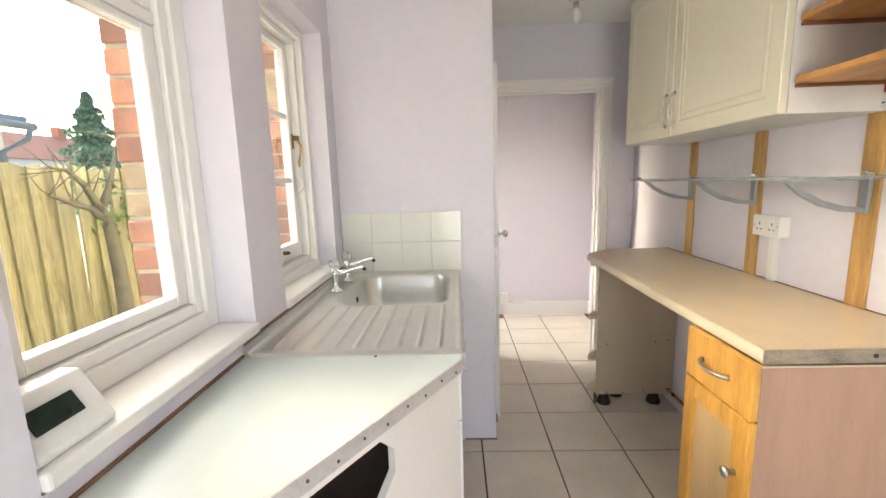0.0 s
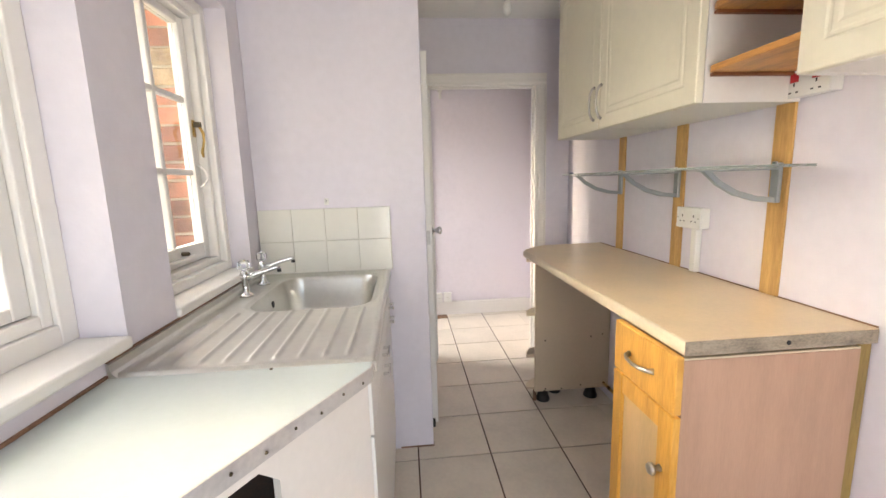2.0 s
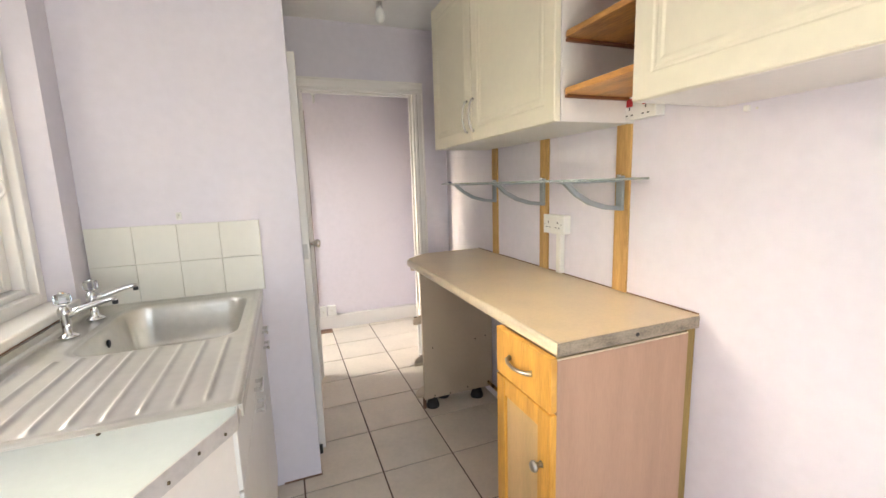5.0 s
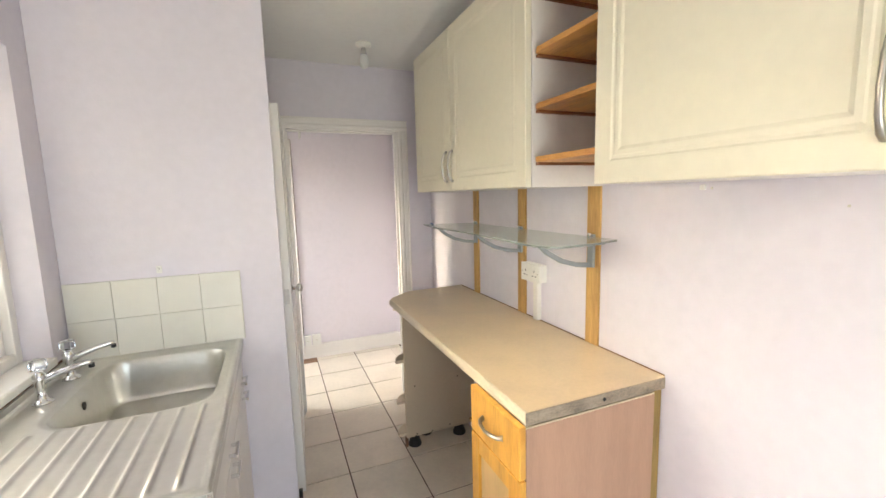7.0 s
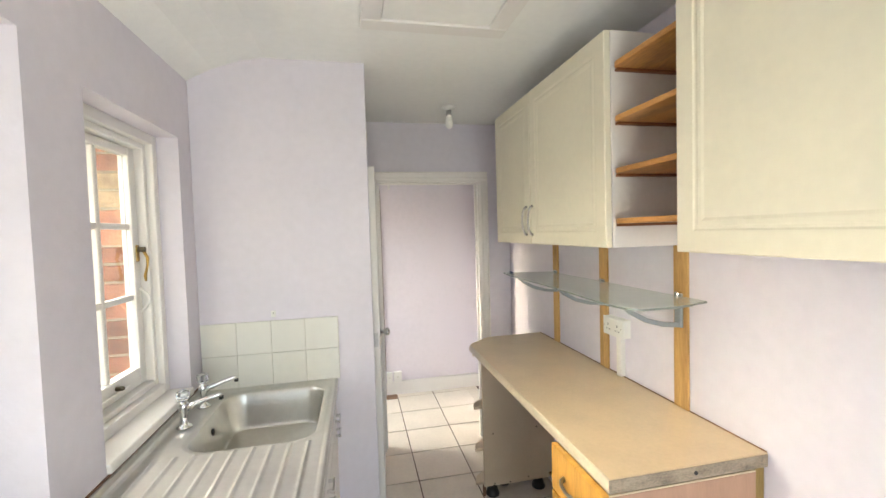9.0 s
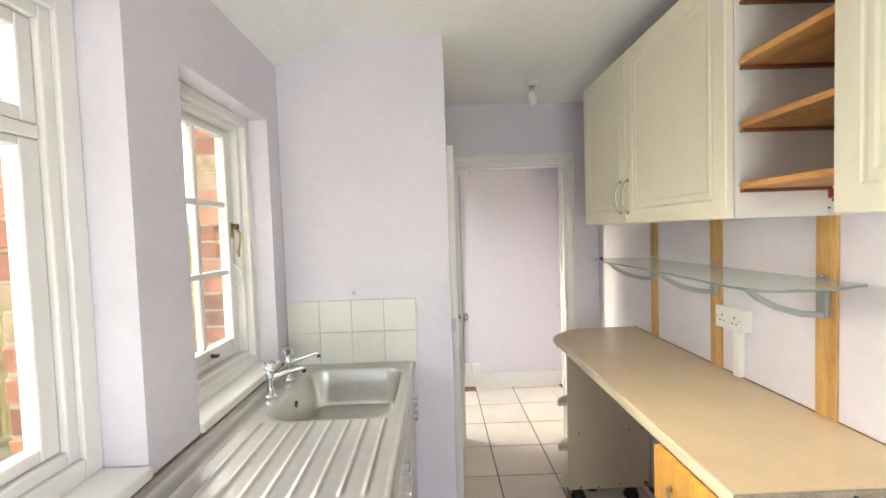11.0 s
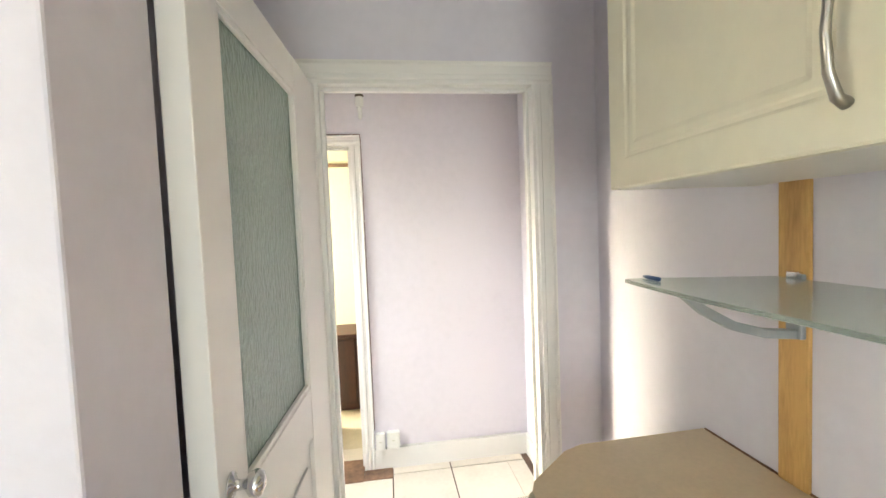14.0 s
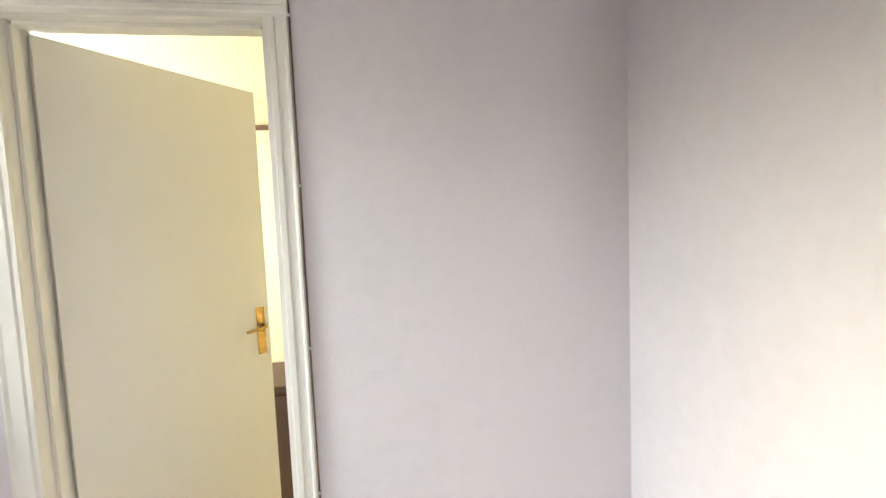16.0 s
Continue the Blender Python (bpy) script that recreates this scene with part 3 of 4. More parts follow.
def outbuilding():
    h = thing("outbuilding", (-7.4, 5.1, -0.02), "pale outbuilding with a blue-grey roof edge and gutter", "outbuilding")
    part("wall", box(-8.6, -6.5, 3.2, 6.1, -0.03, 2.35, 0.01), RENDER_WALL, h)
    part("roof", prism([(-8.8, 2.7), (-6.3, 2.42), (-6.3, 2.52), (-8.8, 2.82)], 3.0, 6.3, 0, "y"), SLATE, h)
    part("gutter", rod([(-6.26, 3.0, 2.42), (-6.26, 6.35, 2.38)], 0.06, 10), SLATE, h, "blue-grey gutter", True)
    part("downpipe", rod([(-6.26, 6.3, 2.38), (-6.28, 6.25, 2.2), (-6.46, 6.02, 2.0), (-6.46, 6.02, 0)], 0.04, 10), SLATE, h, "blue-grey downpipe", True)


outbuilding()

# ---- kitchen, window side ----


def sink_top():
    """Pressed steel sink top: one sheet with rolled rim, grooved drainer and a deep bowl."""
    x0, x1, y0, y1 = XL + 0.004, 0.012, 1.15, YN - 0.002
    bx0, bx1, by0, by1, r, depth = -0.455, -0.035, 1.60, 2.115, 0.085, 0.15
    s = thing("sink", ((x0 + x1) / 2, (y0 + y1) / 2, ZW - 0.02), "stainless steel sink top with grooved drainer and deep bowl", "sink")
    xs_ = sorted(set(np.round(np.concatenate([np.linspace(x0, x1, 200), np.linspace(bx0 - 0.02, bx0 + 0.05, 16), np.linspace(bx1 - 0.05, bx1 + 0.02, 16)]), 4)))
    ys_ = sorted(set(np.round(np.concatenate([np.linspace(y0, y1, 130), np.linspace(by0 - 0.02, by0 + 0.05, 16), np.linspace(by1 - 0.05, by1 + 0.02, 16)]), 4)))

    def rounded(x, y, a0, a1, b0, b1, rr):
        qx, qy = abs(x - (a0 + a1) / 2) - (a1 - a0) / 2 + rr, abs(y - (b0 + b1) / 2) - (b1 - b0) / 2 + rr
        return math.hypot(max(qx, 0), max(qy, 0)) + min(max(qx, qy), 0) - rr

    def step(v):
        v = min(max(v, 0), 1)
        return v * v * (3 - 2 * v)

    def height(x, y):
        edge = min(x - x0, x1 - x, y - y0, y1 - y)
        z = 0.004 * (1 - step((edge - 0.012) / 0.012)) - 0.006 * (1 - step(edge / 0.006))
        d = rounded(x, y, bx0, bx1, by0, by1, r)
        z -= 0.004 * step((0.02 - d) / 0.02)
        z -= depth * step(-d / 0.04) + 0.006 * step(-d / 0.2)
        if d > 0.012 and 1.185 < y < 1.585 and -0.545 < x < -0.03:
            ends = step((y - 1.185) / 0.012) * step((1.585 - y) / 0.012)
            k = (x + 0.515) / 0.0575
            g = abs(k - round(k)) * 0.0575
            z += 0.006 * ends * math.exp(-(g / 0.0065) ** 2)
        return ZW + z
    bm = bmesh.new()
    grid = [[bm.verts.new((x, y, height(x, y))) for y in ys_] for x in xs_]
    for i in range(len(xs_) - 1):
        for j in range(len(ys_) - 1):
            bm.faces.new((grid[i][j], grid[i + 1][j], grid[i + 1][j + 1], grid[i][j + 1]))
    part("sink_sheet", bm, STEEL, s, "", True)
    part("front_lip", box(x1 - 0.002, x1 + 0.003, y0, y1, ZW - 0.03, ZW - 0.003, 0.001), STEEL, s)
    part("near_lip", box(x0, x1, y0 - 0.003, y0 + 0.001, ZW - 0.012, ZW - 0.002, 0.001), STEEL, s)
    part("upstand", prism([(XL + 0.004, ZW - 0.004), (XL + 0.026, ZW - 0.004), (XL + 0.012, ZW + 0.010), (XL + 0.010, ZW + 0.028), (XL + 0.004, ZW + 0.030)], y0 - 0.004, y1, 0, "y"), STEEL, s, "folded steel upstand against the wall")
    part("overflow", lathe([(0.014, 0), (0.014, 0.004), (0.010, 0.005)], (bx0 + 0.0135, 1.86, ZW - 0.055), "x", 14), BLACK, s, "dark overflow hole")
    part("plug_hole", lathe([(0.034, 0), (0.034, 0.003), (0.02, 0.001)], (-0.25, 1.86, ZW - 0.163), "z", 18), CHROME, s, "chrome waste", True)


sink_top()


def tap(x, y, turn):
    base = ZW + 0.002
    t = thing("tap", (x, y, base), "chrome pillar tap with a clear faceted head", "tap", "pair of sink taps")
    part("body", lathe([(0.026, 0), (0.026, 0.004), (0.019, 0.009), (0.012, 0.014), (0.011, 0.05), (0.017, 0.068), (0.017, 0.088), (0.010, 0.096), (0.008, 0.102)], (x, y, base), "z", 18), CHROME, t, "", True)
    d = Vector((math.cos(turn), math.sin(turn), 0))
    a = Vector((x, y, base + 0.066))
    part("spout", rod([a, a + d * 0.03 + Vector((0, 0, 0.012)), a + d * 0.07 + Vector((0, 0, 0.024)), a + d * 0.112 + Vector((0, 0, 0.034)), a + d * 0.125 + Vector((0, 0, 0.030))], 0.01, 12, None, [0.014, 0.011, 0.009, 0.0085, 0.0085]), CHROME, t, "", True)
    part("nozzle", lathe([(0.008, 0), (0.008, 0.012)], a + d * 0.122 + Vector((0, 0, 0.016)), "z", 12), BLACK, t)
    h = part("head", lathe([(0.012, 0), (0.021, 0.006), (0.023, 0.02), (0.021, 0.032), (0.012, 0.035)], (x, y, base + 0.1), "z", 8), CRYSTAL, t, "clear faceted plastic head")
    part("head_cap", lathe([(0.009, 0), (0.009, 0.004), (0.004, 0.006)], (x, y, base + 0.1355), "z", 12), CHROME, h)


tap(-0.512, 1.80, radians(12))
tap(-0.508, 1.985, radians(14))

# pale worktop with a slanted front, its panel and the sink unit
SLANT = [(XL + 0.004, 1.146), (0.004, 1.146), (0.004, 1.115), (-0.50, 0.30), (XL + 0.004, 0.30)]
w = thing("worktop", (-0.3, 0.8, ZW - 0.035), "pale grey laminate worktop with a slanted metal-edged front", "worktop")
part("top_board", prism(SLANT, ZW - 0.034, ZW - 0.002, 0.0015), PALE_TOP, w)
d = Vector((0.504, 0.815, 0)).normalized()
nrm = Vector((d.y, -d.x, 0))
a, b = Vector((0.004, 1.115, 0)) + nrm * 0.001, Vector((-0.50, 0.30, 0)) + nrm * 0.001
edge = part("edging", prism([tuple((a)[:2]), tuple((a + nrm * 0.003)[:2]), tuple((b + nrm * 0.003)[:2]), tuple(b[:2])], ZW - 0.036, ZW - 0.001), METAL_TRIM, w, "dull metal edging strip with screws")
for k in range(15):
    p = a.lerp(b, (k + 0.6) / 15) + nrm * 0.004
    part("screw", lathe([(0.003, 0), (0.003, 0.003), (0.002, 0.004)], (p.x, p.y, ZW - 0.022 + 0.006 * (k % 2)), "x", 8), DARK_METAL, edge)
screw(w, (-0.22, 1.138, ZW - 0.001), "z", 0.004)
part("end_trim", box(0.0045, 0.0075, 1.116, 1.146, ZW - 0.036, ZW - 0.001, 0.001), METAL_TRIM, w)

unit = thing("base_unit", (-0.3, 0.8, 0), "white slanted base unit with a long cut-out", "cabinet")


def slab(a, b, t0, t1, z0, z1):
    """An upright board along a to b on plan, between two depths behind its face."""
    return prism([tuple((a - nrm * t0)[:2]), tuple((b - nrm * t0)[:2]), tuple((b - nrm * t1)[:2]), tuple((a - nrm * t1)[:2])], z0, z1)


ia, ib = a - nrm * 0.012, b - nrm * 0.012
c0, c1 = ia.lerp(ib, 0.27), ia.lerp(ib, 0.80)
part("front_panel", slab(ia, ib, 0, 0.018, 0.0, 0.755), CARCASS, unit)
part("front_panel", slab(ia, c0, 0, 0.018, 0.755, ZW - 0.036), CARCASS, unit)
part("front_panel", slab(c1, ib, 0, 0.018, 0.755, ZW - 0.036), CARCASS, unit)
part("front_rail", slab(c0, c1, 0, 0.018, 0.888, ZW - 0.036), CARCASS, unit)
for e, q in ((c0, 1), (c1, -1)):
    u = (c1 - c0).normalized() * q
    for z0, z1 in ((0.755, 0.795), (0.888, 0.848)):
        bm = bmesh.new()
        face = []
        for off in (0.0, 0.018):
            face.append([bm.verts.new(v - nrm * off) for v in (Vector((e.x, e.y, z0)), Vector((e.x + u.x * 0.04, e.y + u.y * 0.04, z0)), Vector((e.x, e.y, z1)))])
        bm.faces.new(face[0])
        bm.faces.new(face[1])
        for i in range(3):
            j = (i + 1) % 3
            bm.faces.new((face[0][i], face[0][j], face[1][j], face[1][i]))
        part("cut_corner", bm, CARCASS, unit)
# Added shelf and back: the hole's shade is put into their near-black colour.
part("shelf", prism([(XL + 0.006, 1.13), (-0.03, 1.13), (-0.50, 0.36), (XL + 0.006, 0.36)], 0.70, 0.715), DARK_WOOD_AND_RECESS, unit, "near-black board giving the cut-out its shade")
part("back", box(XL + 0.006, XL + 0.012, 0.34, 1.13, 0.72, ZW - 0.04), DARK_WOOD_AND_RECESS, unit)

su = thing("sink_unit", (-0.28, 1.66, 0), "white sink base unit with a drawer front and chrome handles", "cabinet")
part("side_panel", box(XL + 0.01, -0.018, 1.128, 1.146, 0, ZW - 0.04, 0.001), CARCASS, su)
part("side_panel", box(XL + 0.01, -0.018, YN - 0.022, YN - 0.004, 0, ZW - 0.20, 0.001), CARCASS, su)
part("plinth", box(-0.06, -0.045, 1.15, YN - 0.025, 0, 0.1, 0.001), CARCASS, su)
for y0, y1 in ((1.13, 1.654), (1.658, YN - 0.006)):
    dr = part("drawer_front", box(-0.016, 0.002, y0, y1, 0.77, ZW - 0.036, 0.003), PLASTIC, su)
    do = part("door", box(-0.016, 0.002, y0, y1, 0.10, 0.765, 0.003), PLASTIC, su)
    yy = y1 - 0.10 if y0 > 1.5 else y1 - 0.1
    for z, pr in ((0.80, dr), (0.735, do)):
        hb = part("handle", box(0.018, 0.026, yy - 0.04, yy + 0.04, z - 0.006, z + 0.006, 0.002), CHROME, pr, "chrome bar handle")
        part("handle_post", box(0.002, 0.018, yy - 0.034, yy - 0.026, z - 0.005, z + 0.005, 0.001), CHROME, pr)
        part("handle_post", box(0.002, 0.018, yy + 0.026, yy + 0.034, z - 0.005, z + 0.005, 0.001), CHROME, pr)

# brown gap strip between sill and sink
structure("trim_sill", box(XL + 0.001, XL + 0.006, 1.15, YN - 0.003, ZW + 0.031, ZS - 0.0295), STAIN_WOOD, "thin brown strip in the gap under the sill")

structure("trim_worktop_joint", box(XL + 0.0005, XL + 0.006, 0.30, 1.146, ZW - 0.0015, ZW + 0.005), STAIN_WOOD, "dark line in the joint behind the pale worktop")

# controller on the sill
cl = thing("heating_controller", (-0.64, 0.73, ZS), "white plastic heating controller with a dark display on the sill", "controller")
bm = prism([(-0.665, ZS), (-0.585, ZS), (-0.583, ZS + 0.012), (-0.632, ZS + 0.092), (-0.665, ZS + 0.092)], 0.607, 0.752, 0.004, "y")
part("case", bm, PLASTIC, cl)
bm = box(-0.002, 0.003, -0.042, 0.036, -0.019, 0.019, 0.002)
bmesh.ops.transform(bm, matrix=Matrix.Translation((-0.6065, 0.677, ZS + 0.055)) @ Matrix.Rotation(-math.atan2(0.049, 0.080), 4, "Y"), verts=bm.verts)
part("display", bm, LCD, cl, "dark rectangular display")

# hook above the tiles
hk = thing("wall_hook", (-0.262, YN, 1.27), "small white plastic wall hook", "hook")
part("plate", box(-0.272, -0.252, YN - 0.004, YN - 0.0005, 1.265, 1.295, 0.002), PLASTIC, hk)
part("hook", rod([(-0.262, YN - 0.004, 1.285), (-0.262, YN - 0.018, 1.278), (-0.262, YN - 0.022, 1.290)], 0.004, 8), PLASTIC, hk, "", True)

# ---- kitchen, worktop side ----


def end_outline(grow=0.0):
    return [(0.776 - grow, 1.137), (XR - 0.004, 1.137), (XR - 0.004, 2.695), (0.955, 2.685), (0.905, 2.665), (0.79 - grow, 2.565), (0.776 - grow, 2.535)]


wtop = thing("worktop", (1.04, 1.9, ZW - 0.04), "beige laminate worktop with a clipped corner and a sawn end", "worktop")
part("top_board", prism(end_outline(), ZW - 0.04, ZW, 0.0), WORKTOP, wtop)
n0 = [(0.776, ZW - 0.0005), (0.770, ZW - 0.004), (0.766, ZW - 0.012), (0.766, ZW - 0.03), (0.770, ZW - 0.038), (0.776, ZW - 0.0405)]
part("nosing", prism(n0, 1.1372, 2.535, 0, "y"), WORKTOP_NOSE, wtop, "rounded pale front edge", True)
part("sawn_end", box(0.770, XR - 0.006, 1.1335, 1.1368, ZW - 0.039, ZW - 0.002, 0.001), CHIPBOARD, wtop, "raw grey-brown chipboard end")
part("knot", lathe([(0.006, 0), (0.006, 0.002), (0.003, 0.003)], (1.045, 1.1315, ZW - 0.02), "y", 10), BLACK, wtop)
part("seal", box(XR - 0.0045, XR - 0.001, 1.14, 2.69, ZW - 0.004, ZW + 0.004, 0.001), STAIN_WOOD, wtop, "brown sealant line at the wall")

du = thing("drawer_unit", (1.02, 1.29, 0), "narrow base unit with a yellow pine drawer and door", "cabinet")
part("end_panel", box(0.776, 1.262, 1.142, 1.160, 0.0, ZW - 0.055, 0.001), BEECH, du, "pinkish beech end panel")
part("panel_top_edge", box(0.776, 1.262, 1.1425, 1.1595, ZW - 0.0548, ZW - 0.049, 0.001), WORKTOP_NOSE, du)
part("end_panel", box(0.776, 1.272, 1.422, 1.438, 0.0, ZW - 0.042, 0.001), BEECH, du)
part("bottom", box(0.78, 1.27, 1.161, 1.421, 0.10, 0.118, 0.001), CARCASS, du)
part("back", box(1.262, 1.27, 1.161, 1.421, 0.119, ZW - 0.045), CARCASS, du)
part("plinth", box(0.82, 0.835, 1.161, 1.421, 0, 0.099, 0.001), BEECH, du)
dr = part("drawer_front", box(0.752, 0.774, 1.138, 1.440, 0.748, 0.9065, 0.004), YELLOW_PINE, du, "yellow pine drawer front")
part("handle", rod([(0.752, 1.352, 0.828), (0.738, 1.345, 0.827), (0.728, 1.325, 0.826), (0.724, 1.29, 0.824), (0.728, 1.255, 0.826), (0.738, 1.235, 0.827), (0.752, 1.228, 0.828)], 0.006, 12, None, [0.009, 0.007, 0.006, 0.005, 0.006, 0.007, 0.009]), SATIN, dr, "curved satin nickel handle", True)
do = part("door", box(0.752, 0.774, 1.138, 1.200, 0.11, 0.742, 0.003), YELLOW_UP, du, "yellow pine door with a pale panel")
part("stile", box(0.752, 0.774, 1.388, 1.440, 0.11, 0.742, 0.003), YELLOW_UP, do)
part("rail", box(0.7525, 0.774, 1.200, 1.388, 0.682, 0.742, 0.003), YELLOW_PINE, do)
part("rail", box(0.7525, 0.774, 1.200, 1.388, 0.11, 0.17, 0.003), YELLOW_PINE, do)
part("door_panel", box(0.762, 0.772, 1.198, 1.390, 0.168, 0.684), MAPLE, do, "paler maple centre panel")
part("knob", lathe([(0.010, 0), (0.008, -0.006), (0.007, -0.014), (0.015, -0.020), (0.017, -0.027), (0.013, -0.033), (0.004, -0.035)], (0.752, 1.178, 0.575), "x", 18), SATIN, do, "round satin nickel knob", True)

structure("trim_wall_batten", box(1.264, XR - 0.001, 1.150, 1.42, 0, ZW - 0.042, 0.001), SHADED_OLIVE, "bare olive-brown batten behind the unit, with shade in its colour")

pu = thing("end_shelf_unit", (1.06, 2.6, 0), "taupe open end unit on black feet under the worktop", "cabinet")
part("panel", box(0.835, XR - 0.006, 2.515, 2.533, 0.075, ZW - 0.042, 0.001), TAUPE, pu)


def rounded_shelf(z):
    pts = [(XR - 0.008, 2.534), (XR - 0.008, 2.68), (1.0, 2.68)]
    pts += [(1.0 - 0.213 * math.sin(k * math.pi / 16), 2.534 + 0.146 * math.cos(k * math.pi / 16)) for k in range(1, 9)]
    return prism(pts, z - 0.009, z + 0.009, 0.002)


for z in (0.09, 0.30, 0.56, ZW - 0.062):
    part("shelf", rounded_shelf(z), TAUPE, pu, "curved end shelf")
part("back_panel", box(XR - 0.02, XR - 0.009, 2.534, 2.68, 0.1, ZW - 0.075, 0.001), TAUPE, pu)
for x, y in ((0.895, 2.548), (1.2, 2.55), (1.0, 2.64)):
    part("foot", lathe([(0.040, 0), (0.042, 0.016), (0.036, 0.03), (0.026, 0.07), (0.034, 0.075), (0.034, 0.081)], (x, y, 0), "z", 16), BLACK, pu, "black plastic levelling foot", True)
part("foot_rail", box(0.835, 0.85, 2.535, 2.56, 0.0, 0.08, 0.001), STAIN_WOOD, pu)
for x, z in ((0.895, 0.40), (1.178, 0.41), (0.97, 0.79), (0.9, 0.09), (1.0, 0.085), (1.25, 0.42), (1.12, 0.1), (1.0, 0.87)):
    screw(pu, (x, 2.514, z), "y", 0.0045, BLACK, "screw_hole")
for y, z in ((2.62, 0.14),):
    part("pipe", rod([(1.28, 2.05, 0.10), (1.27, 2.3, 0.10), (1.26, 2.5, 0.11)], 0.011, 10), BRASS, pu, "copper pipe end", True)

# timber strips on the wall
for k, (y0, y1) in enumerate(((2.417, 2.480), (1.922, 1.989), (1.432, 1.500))):
    s = part("wall_strip", box(XR - 0.010, XR - 0.0005, y0, y1, ZW + 0.001, 1.60, 0.002), STRIP, None, "bare orange-brown timber strip on the wall")
    tagged(s, category="batten", group="timber wall strips")

# ---- wall cabinets ----
ZB, ZT, XC = 1.563, 2.30, 0.965


def shaker_door(parent, y0, y1, z0, z1, x, name="door"):
    """A foil-wrapped door: raised border, moulded step and a flat centre."""
    bm = bmesh.new()
    w = [(0.0, 0.020), (0.003, 0.023), (0.055, 0.023), (0.060, 0.0205), (0.066, 0.0205), (0.070, 0.022), (0.080, 0.022), (0.088, 0.0195)]
    rings = []
    for ins, out in [(0.0, 0.0)] + w:
        px = x + 0.023 - out
        rings.append([bm.verts.new((px, a, b)) for a, b in ((y0 + ins, z0 + ins), (y1 - ins, z0 + ins), (y1 - ins, z1 - ins), (y0 + ins, z1 - ins))])
    for r0, r1 in zip(rings, rings[1:]):
        for i in range(4):
            j = (i + 1) % 4
            bm.faces.new((r0[i], r0[j], r1[j], r1[i]))
    bm.faces.new(rings[-1])
    bm.faces.new(rings[0])
    return part(name, bm, CREAM, parent)


def bow_handle(parent, y, z0, z1, x):
    part("handle", rod([(x, y, z0), (x - 0.012, y, z0 + 0.006), (x - 0.022, y, z0 + 0.03), (x - 0.026, y, (z0 + z1) / 2), (x - 0.022, y, z1 - 0.03), (x - 0.012, y, z1 - 0.006), (x, y, z1)], 0.006, 12, None,
         [0.007, 0.006, 0.0052, 0.0048, 0.0052, 0.006, 0.007]), SATIN, parent, "bowed satin nickel handle", True)


def wall_cabinet(y0, y1, label, doors):
    c = thing("wall_cabinet", (1.15, (y0 + y1) / 2, ZB), label, "wall cabinet", "cream wall cabinets")
    part("side_panel", box(XC + 0.025, XR - 0.001, y0, y0 + 0.018, ZB, ZT, 0.001), CARCASS, c)
    part("side_panel", box(XC + 0.025, XR - 0.001, y1 - 0.018, y1, ZB, ZT, 0.001), CARCASS, c)
    part("bottom_panel", box(XC + 0.025, XR - 0.001, y0 + 0.018, y1 - 0.018, ZB + 0.001, ZB + 0.019, 0.001), CARCASS, c)
    part("top_panel", box(XC + 0.025, XR - 0.001, y0 + 0.018, y1 - 0.018, ZT - 0.019, ZT - 0.001, 0.001), CARCASS, c)
    for a, b_, hy in doors:
        d_ = shaker_door(c, a, b_, ZB + 0.001, ZT - 0.001, XC)
        bow_handle(d_, hy, ZB + 0.045, ZB + 0.185, XC)
    return c


wall_cabinet(2.051, 2.545, "cream wall cabinet with one moulded door", [(2.054, 2.543, 2.098)])
wall_cabinet(1.428, 2.049, "wide cream wall cabinet beside open pine shelves", [(1.430, 2.048, 2.029)])
wall_cabinet(0.50, 1.112, "cream wall cabinet with a moulded door", [(0.502, 1.110, 0.545)])
wall_cabinet(-0.12, 0.498, "cream wall cabinet at the near end", [(-0.118, 0.496, 0.45)])

sh = thing("open_shelves", (1.14, 1.27, 1.64), "four varnished pine shelves between two wall cabinets", "shelf")
for z in (1.655, 1.825, 2.0, 2.18):
    pts = [(XR - 0.002, 1.1125), (XR - 0.002, 1.4275), (1.015, 1.4275), (0.998, 1.420), (0.992, 1.405), (0.992, 1.1125)]
    board = part("shelf", prism(pts, z - 0.009, z + 0.009, 0.003), PINE, sh)
    # Dark brown strip below the shelf, along the cabinet side.
    part("shelf_batten", box(1.004, XR - 0.004, 1.412, 1.4274, z - 0.0185, z - 0.0092, 0.001), DARK_STRIP, board, "dark brown strip under the shelf")


def socket_box(name, y0, y1, z0, z1, label, red=False):
    s = thing(name, (XR - 0.02, (y0 + y1) / 2, z0), label, "socket")
    part("back_box", box(XR - 0.035, XR - 0.0005, y0 + 0.002, y1 - 0.002, z0 + 0.002, z1 - 0.002, 0.002), PLASTIC, s)
    plate = part("face_plate", box(XR - 0.043, XR - 0.0355, y0, y1, z0, z1, 0.003), PLASTIC, s)
    x = XR - 0.0435
    zc = (z0 + z1) / 2
    for k in (0.27, 0.73):
        yc = y0 + (y1 - y0) * k
        part("rocker", box(x - 0.003, x, yc - (0.014 if red else 0.006), yc + (0.012 if red else 0.006), zc + (0.0 if red else 0.014), zc + (0.026 if red else 0.03), 0.001), RED if red else PLASTIC, plate, "red rocker switch" if red else "")
        for dy, dz, w_, h_ in ((0, 0.008, 0.0022, 0.005), (-0.011, -0.014, 0.004, 0.0022), (0.011, -0.014, 0.004, 0.0022)):
            part("pin_slot", box(x - 0.0008, x, yc + dy - w_, yc + dy + w_, zc + dz - h_ - (0.014 if red else 0), zc + dz + h_ - (0.014 if red else 0)), BLACK, plate)
    for yc in (y0 + 0.012, y1 - 0.012):
        screw(plate, (x, yc, zc), "x", 0.003, SATIN)
    return s


